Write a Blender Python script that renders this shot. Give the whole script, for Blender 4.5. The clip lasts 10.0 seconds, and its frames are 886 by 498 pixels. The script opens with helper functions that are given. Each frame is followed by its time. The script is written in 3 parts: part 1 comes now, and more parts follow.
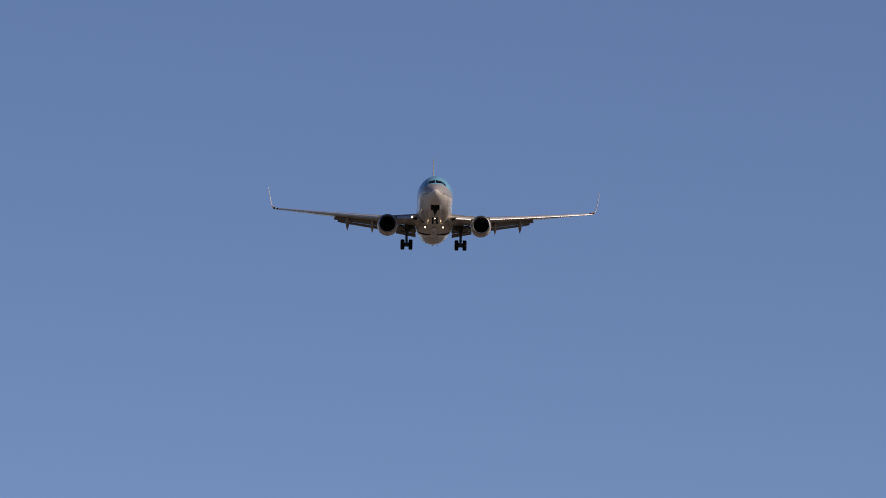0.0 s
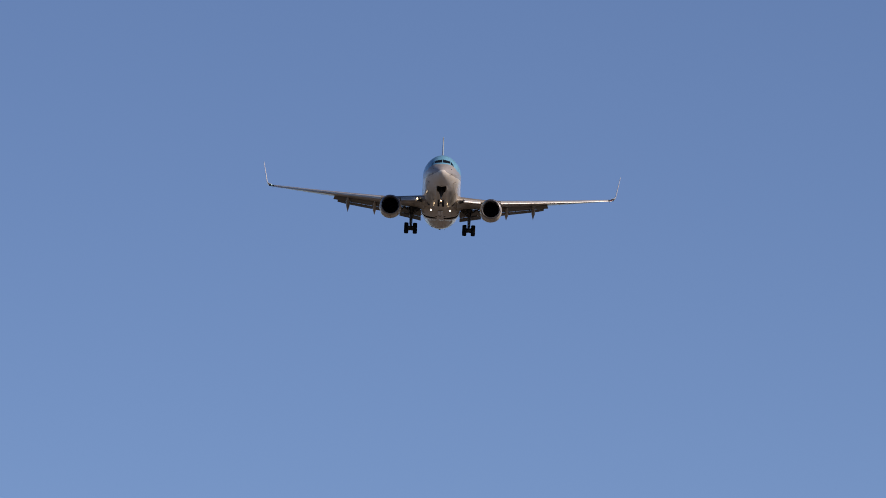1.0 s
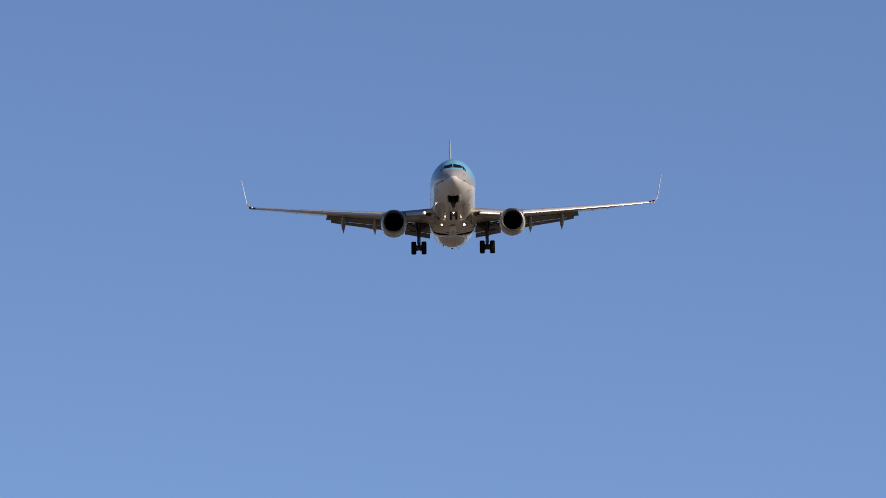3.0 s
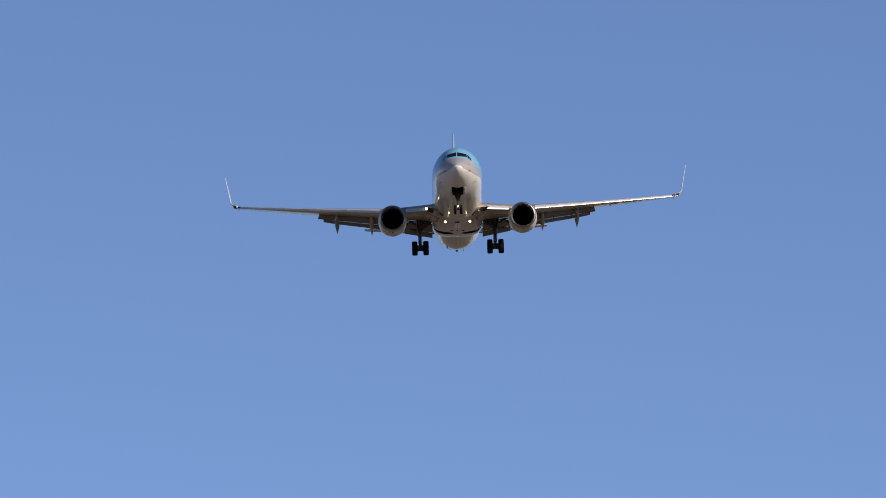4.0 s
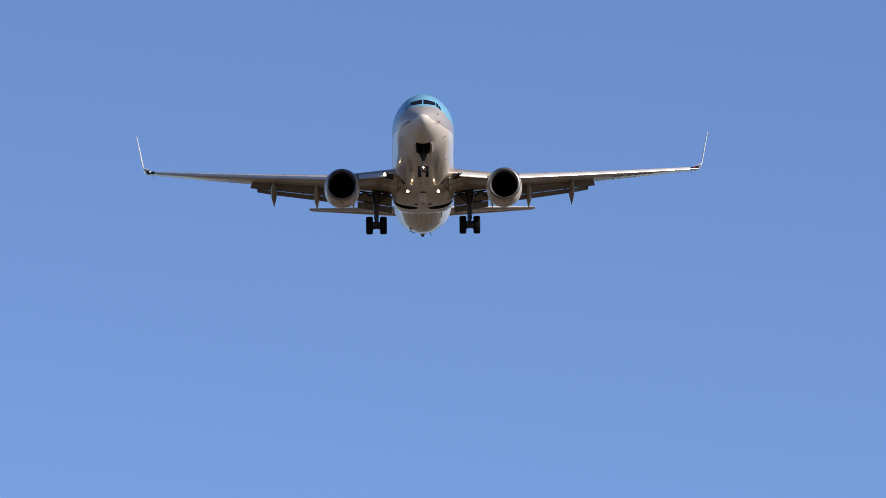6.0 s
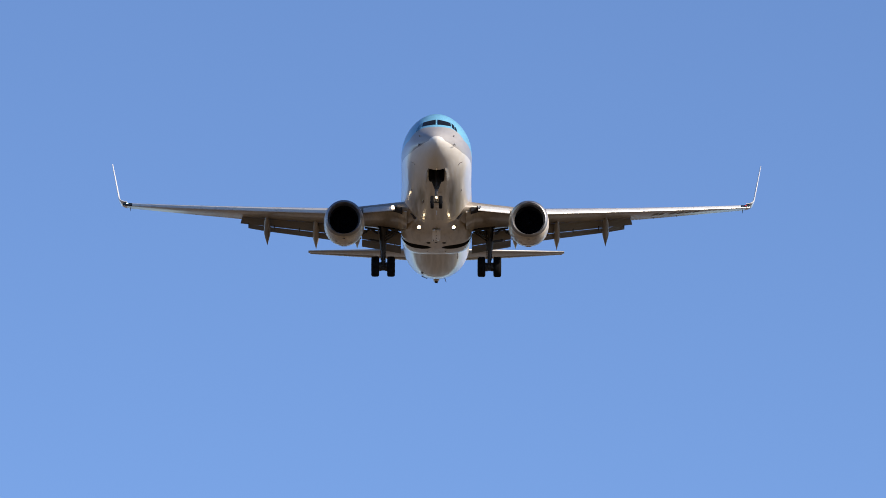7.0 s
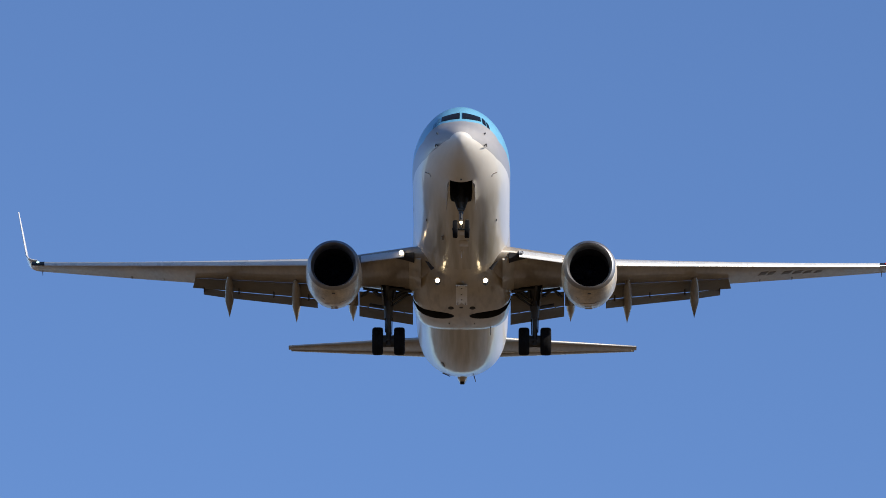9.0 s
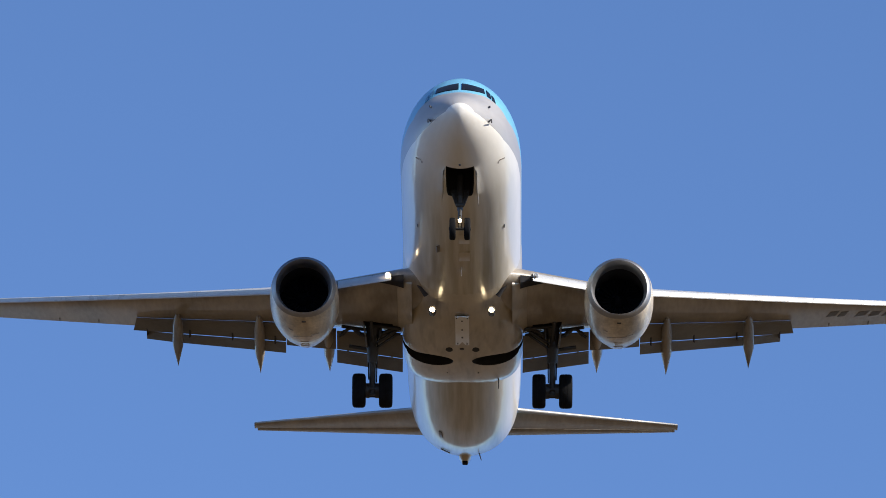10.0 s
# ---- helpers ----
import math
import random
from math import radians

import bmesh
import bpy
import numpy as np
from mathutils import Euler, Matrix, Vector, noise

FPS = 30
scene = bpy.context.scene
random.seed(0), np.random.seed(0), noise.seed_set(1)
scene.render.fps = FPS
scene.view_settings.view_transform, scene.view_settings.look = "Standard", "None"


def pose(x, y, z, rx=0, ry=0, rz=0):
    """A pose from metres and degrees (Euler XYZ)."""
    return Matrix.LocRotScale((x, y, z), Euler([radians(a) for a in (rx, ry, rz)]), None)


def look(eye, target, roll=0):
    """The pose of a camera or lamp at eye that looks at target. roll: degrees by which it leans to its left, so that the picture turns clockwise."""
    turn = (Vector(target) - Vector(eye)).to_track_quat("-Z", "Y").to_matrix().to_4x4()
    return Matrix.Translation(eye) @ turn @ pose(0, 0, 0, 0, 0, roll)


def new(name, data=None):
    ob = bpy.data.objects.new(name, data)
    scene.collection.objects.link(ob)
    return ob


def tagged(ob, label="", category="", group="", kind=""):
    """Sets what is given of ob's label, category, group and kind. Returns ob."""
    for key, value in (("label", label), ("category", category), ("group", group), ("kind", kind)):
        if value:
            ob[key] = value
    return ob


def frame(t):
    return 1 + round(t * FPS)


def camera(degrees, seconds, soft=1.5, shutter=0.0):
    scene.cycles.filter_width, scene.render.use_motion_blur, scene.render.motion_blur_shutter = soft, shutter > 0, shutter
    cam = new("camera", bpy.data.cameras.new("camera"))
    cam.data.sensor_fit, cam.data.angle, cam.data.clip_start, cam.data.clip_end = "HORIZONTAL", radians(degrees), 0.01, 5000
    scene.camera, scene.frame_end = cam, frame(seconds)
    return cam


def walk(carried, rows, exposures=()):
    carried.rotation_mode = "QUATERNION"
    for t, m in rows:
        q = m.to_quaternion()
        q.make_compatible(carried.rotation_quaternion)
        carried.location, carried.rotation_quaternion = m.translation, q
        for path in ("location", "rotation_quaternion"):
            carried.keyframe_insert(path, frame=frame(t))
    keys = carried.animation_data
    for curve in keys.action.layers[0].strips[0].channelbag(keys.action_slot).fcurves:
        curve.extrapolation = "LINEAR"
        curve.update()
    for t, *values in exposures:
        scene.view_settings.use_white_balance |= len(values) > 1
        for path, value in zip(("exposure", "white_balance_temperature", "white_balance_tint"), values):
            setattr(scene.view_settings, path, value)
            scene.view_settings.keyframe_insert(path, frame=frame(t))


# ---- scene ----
cam = camera(5.4727, 10.0, soft=0.9)

# seconds, airliner x, y, z, nose-down, bank, heading (degrees), camera tilt and turn (degrees)
PATH = [
    (0.0, 7.89, 964.39, 137.34, -1.247, 0.929, 0.092, 7.6168, -0.5141),
    (0.5, 7.19, 929.52, 135.5, -1.108, 1.159, 0.032, 7.7116, -0.4668),
    (1.0, 6.48, 894.63, 133.66, -0.864, 2.533, -0.016, 7.8774, -0.4179),
    (1.5, 5.78, 859.73, 131.82, -0.8, 2.852, -0.053, 8.0697, -0.3757),
    (2.0, 5.08, 824.82, 129.98, -0.559, 2.324, -0.078, 8.2963, -0.3334),
    (2.5, 4.37, 789.88, 128.14, -0.154, 0.334, -0.093, 8.5959, -0.2416),
    (2.7, 4.0887, 775.8933, 127.404, -0.1998, -0.3824, -0.0901, 8.7126, -0.2272),
    (3.8, 2.5413, 698.9667, 123.356, -0.4854, -1.4847, -0.0739, 9.3622, -0.131),
    (4.0, 2.26, 684.98, 122.62, -0.543, -1.627, -0.071, 9.4626, -0.1005),
    (4.5, 1.56, 649.98, 120.78, -0.718, -1.051, -0.041, 9.6915, -0.1249),
    (5.0, 0.86, 614.96, 118.94, -0.856, -0.865, -0.0, 10.0057, -0.1272),
    (5.5, 0.15, 579.92, 117.1, -0.788, -0.503, 0.052, 10.3568, -0.0896),
    (5.7, -0.1313, 565.8933, 116.364, -0.699, -0.5482, 0.0817, 10.5536, -0.0852),
    (6.8, -1.6787, 488.7467, 112.316, -0.2597, -0.35, 0.2453, 11.995, 0.1146),
    (7.0, -1.96, 474.72, 111.58, -0.182, 0.177, 0.275, 12.2913, 0.1966),
    (7.5, -2.66, 439.62, 109.74, -0.104, 0.75, 0.371, 13.3059, 0.4242),
    (8.0, -3.36, 404.5, 107.9, -0.183, 0.719, 0.479, 14.2004, 0.6342),
    (8.5, -4.07, 369.37, 106.06, -0.24, 0.726, 0.597, 15.029, 0.8074),
    (9.0, -4.77, 334.22, 104.22, -0.187, 0.144, 0.727, 16.2679, 0.9344),
    (9.5, -5.47, 299.05, 102.38, -0.19, 0.312, 0.868, 17.6221, 1.1889),
    (10.0, -6.18, 263.87, 100.54, -0.198, 0.43, 1.02, 19.5542, 1.4526),
]
EYE = (0.0, 0.0, 1.7)


def camera_rows():
    return [(r[0], pose(*EYE, 90 + r[7], 0, r[8])) for r in PATH]


walk(cam, camera_rows(), exposures=((0.0, -0.68, 7850, 23), (1.0, -0.48, 7700, 21), (2.5, -0.25, 7550, 18), (4.5, -0.09, 7400, 18), (5.5, 0.01, 7300, 18), (7.0, 0.39, 7200, 14), (7.5, 0.40, 7150, 14), (8.5, 0.26, 7000, 12), (9.0, 0.36, 6900, 11), (9.5, 0.60, 6850, 10), (10.0, 0.62, 6800, 10)))

# ---- light ----
SUN = Vector((0.78, -0.40, 0.47)).normalized()
world = bpy.data.worlds.new("world")
scene.world = world
world.use_nodes = True
wn = world.node_tree.nodes
sky = wn.new("ShaderNodeTexSky")
sky.sky_type, sky.sun_disc = "NISHITA", False
sky.sun_elevation = math.asin(SUN.z)
sky.sun_rotation = math.atan2(SUN.x, SUN.y)
sky.altitude, sky.air_density, sky.dust_density, sky.ozone_density = 0.0, 0.5, 0.0, 6.0
wn["Background"].inputs["Strength"].default_value = 0.15
world.node_tree.links.new(sky.outputs[0], wn["Background"].inputs["Color"])
lamp = bpy.data.lights.new("sun", "SUN")
lamp.energy, lamp.angle, lamp.color = 4.0, radians(0.53), (1.0, 0.95, 0.87)
sun = new("sun", lamp)
sun.matrix_world = look(SUN * 900.0, (0, 0, 0))


# ---- materials ----
def material(name, colour, rough=0.5, metal=0.0, vary=0.06, scale=1.5, bump=0.0, bump_scale=20.0, coat=0.0,
             stretch=(1, 1, 1)):
    """A paint or metal with stains at a coarse scale and grain at a fine one."""
    m = bpy.data.materials.new(name)
    m.use_nodes = True
    nt = m.node_tree
    b = nt.nodes["Principled BSDF"]
    tc = nt.nodes.new("ShaderNodeTexCoord")
    mp = nt.nodes.new("ShaderNodeMapping")
    mp.inputs["Scale"].default_value = stretch
    nt.links.new(tc.outputs["Object"], mp.inputs["Vector"])
    n1 = nt.nodes.new("ShaderNodeTexNoise")
    n1.inputs["Scale"].default_value, n1.inputs["Detail"].default_value = scale, 6.0
    n2 = nt.nodes.new("ShaderNodeTexNoise")
    n2.inputs["Scale"].default_value, n2.inputs["Detail"].default_value = scale * 9, 3.0
    nt.links.new(mp.outputs[0], n1.inputs["Vector"])
    nt.links.new(mp.outputs[0], n2.inputs["Vector"])
    mix = nt.nodes.new("ShaderNodeMath")
    mix.operation = "MULTIPLY_ADD"
    mix.inputs[1].default_value = 0.35
    nt.links.new(n2.outputs["Fac"], mix.inputs[0])
    nt.links.new(n1.outputs["Fac"], mix.inputs[2])
    ramp = nt.nodes.new("ShaderNodeMapRange")
    ramp.inputs["From Min"].default_value, ramp.inputs["From Max"].default_value = 0.4, 0.95
    ramp.inputs["To Min"].default_value, ramp.inputs["To Max"].default_value = 1.0 - 2.5 * vary, 1.0 + vary
    nt.links.new(mix.outputs[0], ramp.inputs["Value"])
    hs = nt.nodes.new("ShaderNodeHueSaturation")
    hs.inputs["Color"].default_value = (*colour, 1)
    nt.links.new(ramp.outputs[0], hs.inputs["Value"])
    nt.links.new(hs.outputs[0], b.inputs["Base Color"])
    b.inputs["Roughness"].default_value, b.inputs["Metallic"].default_value = rough, metal
    b.inputs["Coat Weight"].default_value, b.inputs["Coat Roughness"].default_value = coat, 0.06
    rr = nt.nodes.new("ShaderNodeMapRange")
    rr.inputs["To Min"].default_value, rr.inputs["To Max"].default_value = max(0.02, rough - 0.1), min(1.0, rough + 0.12)
    nt.links.new(n1.outputs["Fac"], rr.inputs["Value"])
    nt.links.new(rr.outputs[0], b.inputs["Roughness"])
    if bump:
        bp = nt.nodes.new("ShaderNodeBump")
        bp.inputs["Strength"].default_value, bp.inputs["Distance"].default_value = bump, 0.01
        n3 = nt.nodes.new("ShaderNodeTexNoise")
        n3.inputs["Scale"].default_value = bump_scale
        nt.links.new(tc.outputs["Object"], n3.inputs["Vector"])
        nt.links.new(n3.outputs["Fac"], bp.inputs["Height"])
        nt.links.new(bp.outputs[0], b.inputs["Normal"])
    return m


def livery(name):
    """Pale blue crown, silver band, white lower body; the blue's edge rises towards the nose."""
    m = material(name, (0.8, 0.8, 0.8), 0.32, 0.0, 0.06, 0.5, 0.05, 1.6, 0.42, (1.5, 0.12, 1.5))
    nt = m.node_tree
    tc = next(n for n in nt.nodes if n.type == "TEX_COORD")
    hs = next(n for n in nt.nodes if n.type == "HUE_SAT")
    sep = nt.nodes.new("ShaderNodeSeparateXYZ")
    nt.links.new(tc.outputs["Object"], sep.inputs[0])
    colour = None
    for edge, runs, under, over in (
            (-0.28, ((0.0, 0.24, -0.30), (0.24, 1.0, -0.13), (1.0, 2.2, -0.04), (2.2, 7.0, 0.34)), (0.80, 0.76, 0.69), (0.41, 0.395, 0.385)),
            (0.40, ((1.45, 2.25, -0.48), (2.25, 4.0, -0.06), (4.0, 8.0, -0.04)), None, (0.185, 0.50, 0.69))):
        # the edge's height, changed over each run from the nose aft
        level = None
        for y0, y1, change in runs:
            mr = nt.nodes.new("ShaderNodeMapRange")
            mr.inputs["From Min"].default_value, mr.inputs["From Max"].default_value = y0, y1
            mr.inputs["To Min"].default_value, mr.inputs["To Max"].default_value = 0.0, change
            nt.links.new(sep.outputs["Y"], mr.inputs["Value"])
            total = nt.nodes.new("ShaderNodeMath")
            total.operation = "ADD"
            total.inputs[1].default_value = edge
            nt.links.new(mr.outputs[0], total.inputs[0])
            if level is not None:
                nt.links.new(level, total.inputs[1])
            level = total.outputs[0]
        gt = nt.nodes.new("ShaderNodeMath")
        gt.operation = "GREATER_THAN"
        nt.links.new(sep.outputs["Z"], gt.inputs[0])
        nt.links.new(total.outputs[0], gt.inputs[1])
        mx = nt.nodes.new("ShaderNodeMix")
        mx.data_type = "RGBA"
        nt.links.new(gt.outputs[0], mx.inputs["Factor"])
        if colour is None:
            mx.inputs[6].default_value = (*under, 1)
        else:
            nt.links.new(colour, mx.inputs[6])
        mx.inputs[7].default_value = (*over, 1)
        colour = mx.outputs[2]
    # keel brown, streaked fore and aft: grime plus painted reflection of the ground
    streak = nt.nodes.new("ShaderNodeTexNoise")
    streak.inputs["Scale"].default_value, streak.inputs["Detail"].default_value = 2.2, 5.0
    mp = nt.nodes.new("ShaderNodeMapping")
    mp.inputs["Scale"].default_value = (2.4, 0.10, 0.6)
    nt.links.new(tc.outputs["Object"], mp.inputs["Vector"])
    nt.links.new(mp.outputs[0], streak.inputs["Vector"])
    wide = nt.nodes.new("ShaderNodeMath")
    wide.operation = "ABSOLUTE"
    nt.links.new(sep.outputs["X"], wide.inputs[0])
    edge = nt.nodes.new("ShaderNodeMapRange")
    edge.inputs["From Min"].default_value, edge.inputs["From Max"].default_value = 1.75, 1.05
    edge.inputs["To Min"].default_value, edge.inputs["To Max"].default_value = 0.0, 1.0
    nt.links.new(wide.outputs[0], edge.inputs["Value"])
    low = nt.nodes.new("ShaderNodeMapRange")
    low.inputs["From Min"].default_value, low.inputs["From Max"].default_value = 2.5, 6.5
    nt.links.new(sep.outputs["Y"], low.inputs["Value"])
    under = nt.nodes.new("ShaderNodeMath")
    under.operation = "LESS_THAN"
    under.inputs[1].default_value = -0.3
    nt.links.new(sep.outputs["Z"], under.inputs[0])
    amount = nt.nodes.new("ShaderNodeMapRange")
    amount.inputs["From Min"].default_value, amount.inputs["From Max"].default_value = 0.35, 0.62
    amount.inputs["To Min"].default_value, amount.inputs["To Max"].default_value = 0.58, 0.95
    nt.links.new(streak.outputs["Fac"], amount.inputs["Value"])
    value = amount.outputs[0]
    for other in (edge, low, under):
        mul = nt.nodes.new("ShaderNodeMath")
        mul.operation = "MULTIPLY"
        nt.links.new(value, mul.inputs[0])
        nt.links.new(other.outputs[0], mul.inputs[1])
        value = mul.outputs[0]
    mx = nt.nodes.new("ShaderNodeMix")
    mx.data_type = "RGBA"
    nt.links.new(value, mx.inputs["Factor"])
    nt.links.new(colour, mx.inputs[6])
    mx.inputs[7].default_value = (0.40, 0.345, 0.235, 1)
    nt.links.new(mx.outputs[2], hs.inputs["Color"])
    return m


def glow(name, colour, strength):
    m = bpy.data.materials.new(name)
    m.use_nodes = True
    b = m.node_tree.nodes["Principled BSDF"]
    b.inputs["Base Color"].default_value = (*colour, 1)
    b.inputs["Emission Color"].default_value = (*colour, 1)
    b.inputs["Emission Strength"].default_value = strength
    return m


M_BODY = livery("fuselage_paint")
M_BODY.node_tree.nodes["Principled BSDF"].inputs["Coat Roughness"].default_value = 0.08
M_BODY.node_tree.nodes["Principled BSDF"].inputs["Specular IOR Level"].default_value = 0.08
M_WHITE = material("white_paint", (0.78, 0.77, 0.75), 0.3, 0, 0.06, 0.8, 0.03, 4.0, 0.5, (1, 0.25, 1))
M_FAIR = material("fairing_paint", (0.55, 0.48, 0.37), 0.30, 0, 0.14, 0.8, 0.04, 2.5, 0.35, (1.2, 0.25, 1.2))


def dirty(m, tone, low, high):
    """Lays streaked brown dirt, in patches drawn out fore and aft, over a paint."""
    nt = m.node_tree
    tc = next(n for n in nt.nodes if n.type == "TEX_COORD")
    b = nt.nodes["Principled BSDF"]
    source = b.inputs["Base Color"].links[0].from_socket
    mp = nt.nodes.new("ShaderNodeMapping")
    mp.inputs["Scale"].default_value = (3.2, 0.55, 1.2)
    nz = nt.nodes.new("ShaderNodeTexNoise")
    nz.inputs["Scale"].default_value, nz.inputs["Detail"].default_value = 1.0, 7.0
    nt.links.new(tc.outputs["Object"], mp.inputs["Vector"])
    nt.links.new(mp.outputs[0], nz.inputs["Vector"])
    fac = nt.nodes.new("ShaderNodeMapRange")
    fac.inputs["From Min"].default_value, fac.inputs["From Max"].default_value = low, high
    fac.inputs["To Max"].default_value = 0.6
    nt.links.new(nz.outputs["Fac"], fac.inputs["Value"])
    mx = nt.nodes.new("ShaderNodeMix")
    mx.data_type = "RGBA"
    nt.links.new(fac.outputs[0], mx.inputs["Factor"])
    nt.links.new(source, mx.inputs[6])
    mx.inputs[7].default_value = (*tone, 1)
    nt.links.new(mx.outputs[2], b.inputs["Base Color"])


dirty(M_FAIR, (0.20, 0.15, 0.09), 0.52, 0.72)
M_BLUE = material("blue_paint", (0.185, 0.50, 0.69), 0.3, 0, 0.05, 0.6, 0.0, 4.0, 0.5)
M_GREY = material("wing_grey_paint", (0.345, 0.295, 0.235), 0.38, 0, 0.26, 0.6, 0.05, 5.0, 0.35, (1.6, 0.3, 1))
# Flap grey darkened: shade under the wing is put into this colour.
M_FLAP = material("shade_darkened_flap_grey", (0.19, 0.167, 0.137), 0.5, 0, 0.12, 1.2, 0.05, 6.0, 0.0, (0.6, 1.5, 1))
M_SLAT = material("pale_slat_paint", (0.60, 0.59, 0.57), 0.28, 0.1, 0.05, 1.5, 0.03, 8.0, 0.3)
M_NAC = material("stained_nacelle_paint", (0.72, 0.63, 0.50), 0.38, 0, 0.26, 1.1, 0.04, 4.0, 0.15, (1.0, 0.6, 1.8))
dirty(M_NAC, (0.30, 0.22, 0.13), 0.50, 0.74)
M_LIP = material("dull_lip_metal", (0.40, 0.40, 0.41), 0.48, 1.0, 0.08, 3.0, 0.03, 8.0)
M_STEEL = material("gear_metal", (0.06, 0.058, 0.056), 0.5, 0.3, 0.15, 5.0, 0.1, 30.0)
M_RUBBER = material("tyre_rubber", (0.010, 0.010, 0.011), 0.9, 0, 0.2, 4.0, 0.2, 40.0)
# Near-black bay colour: the deep shade of the open bays is painted in.
M_DARK = material("bay_shade_black", (0.028, 0.028, 0.027), 0.8, 0, 0.2, 3.0, 0.1, 12.0)
# Lining and fan set near-black: the inlet's inner shade is in their colour.
M_RECESS = material("recess_shade_black", (0.013, 0.013, 0.016), 0.7, 0.0, 0.1, 4.0)
M_BLADE = material("shaded_fan_black", (0.004, 0.004, 0.006), 0.6, 0.0, 0.1, 6.0)
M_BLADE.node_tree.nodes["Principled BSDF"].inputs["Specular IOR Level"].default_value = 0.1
M_RUBBER.node_tree.nodes["Principled BSDF"].inputs["Specular IOR Level"].default_value = 0.15
M_GLASS = material("cockpit_glass", (0.010, 0.011, 0.013), 0.12, 0, 0.0, 1.0)
M_GLASS.node_tree.nodes["Principled BSDF"].inputs["Specular IOR Level"].default_value = 0.4
M_MARK = material("black_marking", (0.05, 0.05, 0.055), 0.6, 0, 0.1, 3.0)
M_BAR = material("faded_marking", (0.13, 0.115, 0.10), 0.6, 0, 0.1, 3.0)
M_NOZZLE = material("exhaust_nozzle_metal", (0.25, 0.22, 0.20), 0.45, 0.9, 0.15, 4.0)
M_LAMP = glow("lit_landing_lamp", (1.0, 0.80, 0.50), 8.0)
M_LENS = material("clear_lamp_lens", (0.35, 0.36, 0.38), 0.1, 0.0, 0.0, 1.0, 0.0, 1.0, 1.0)
M_RED = glow("red_position_lamp", (0.6, 0.03, 0.03), 0.5)
M_GREEN = glow("green_position_lamp", (0.6, 0.95, 0.85), 1.6)
# Blue base paints the sky's reflection into the starboard side panes.
M_SKY_PANE = material("cockpit_glass_painted_sky", (0.10, 0.27, 0.38), 0.15, 0, 0.0, 1.0)
M_SEAM = material("dull_metal_edge", (0.42, 0.40, 0.37), 0.45, 0.3, 0.08, 2.0)


def ground_material():
    """Unseen dry brown grass, with paler grey soil added farther out to bounce light."""
    m = material("dry_bounce_ground", (0.114, 0.064, 0.024), 0.95, 0, 0.12, 0.02, 0.3, 0.8)
    nt = m.node_tree
    tc = next(n for n in nt.nodes if n.type == "TEX_COORD")
    hs = next(n for n in nt.nodes if n.type == "HUE_SAT")
    sep = nt.nodes.new("ShaderNodeSeparateXYZ")
    nt.links.new(tc.outputs["Object"], sep.inputs[0])
    far = nt.nodes.new("ShaderNodeMapRange")
    far.interpolation_type = "SMOOTHSTEP"
    far.inputs["From Min"].default_value, far.inputs["From Max"].default_value = 450.0, 950.0
    nt.links.new(sep.outputs["Y"], far.inputs["Value"])
    mx = nt.nodes.new("ShaderNodeMix")
    mx.data_type = "RGBA"
    mx.inputs[6].default_value, mx.inputs[7].default_value = (0.106, 0.063, 0.022, 1), (0.20, 0.17, 0.135, 1)
    nt.links.new(far.outputs[0], mx.inputs["Factor"])
    nt.links.new(mx.outputs[2], hs.inputs["Color"])
    return m


M_GROUND = ground_material()


# ---- building helpers ----
def part(name, bm, mat, parent, label="", sharp=32.0):
    me = bpy.data.meshes.new(name)
    bmesh.ops.recalc_face_normals(bm, faces=bm.faces)
    bm.to_mesh(me)
    bm.free()
    me.materials.append(mat)
    for p in me.polygons:
        p.use_smooth = True
    me.set_sharp_from_angle(angle=radians(sharp))
    ob = new(name, me)
    ob.parent = parent
    if label:
        tagged(ob, label)
    return ob


def loft(bm, rings, cap=(True, True), closed=True):
    """Skins rings of equal count; cap closes the ends."""
    rows = [[bm.verts.new(p) for p in r] for r in rings]
    n = len(rows[0])
    for a, b in zip(rows, rows[1:]):
        for i in range(n if closed else n - 1):
            j = (i + 1) % n
            bm.faces.new((a[i], a[j], b[j], b[i]))
    if cap[0]:
        bm.faces.new(rows[0])
    if cap[1]:
        bm.faces.new(rows[-1][::-1])
    return bm


def smooth_table(table, ys):
    """Hermite interpolation of the columns of a table over its first one."""
    t = np.array(table, float)
    x = t[:, 0]
    out = []
    for c in t.T[1:]:
        d = np.diff(c) / np.diff(x)
        m = np.concatenate(([d[0]], [0 if a * b <= 0 else 2 * a * b / (a + b) for a, b in zip(d, d[1:])], [d[-1]]))
        k = np.clip(np.searchsorted(x, ys, side="right") - 1, 0, len(x) - 2)
        h = x[k + 1] - x[k]
        s = (ys - x[k]) / h
        out.append((2 * s**3 - 3 * s**2 + 1) * c[k] + (s**3 - 2 * s**2 + s) * h * m[k]
                   + (-2 * s**3 + 3 * s**2) * c[k + 1] + (s**3 - s**2) * h * m[k + 1])
    return np.array(out).T


def tube(bm, a, b, ra, rb=None, n=14):
    """A capped rod from a to b."""
    a, b = Vector(a), Vector(b)
    rb = ra if rb is None else rb
    q = (b - a).to_track_quat("Z", "Y")
    ring = [Vector((math.cos(i * math.tau / n), math.sin(i * math.tau / n), 0)) for i in range(n)]
    return loft(bm, [[a + q @ (v * ra) for v in ring], [b + q @ (v * rb) for v in ring]])


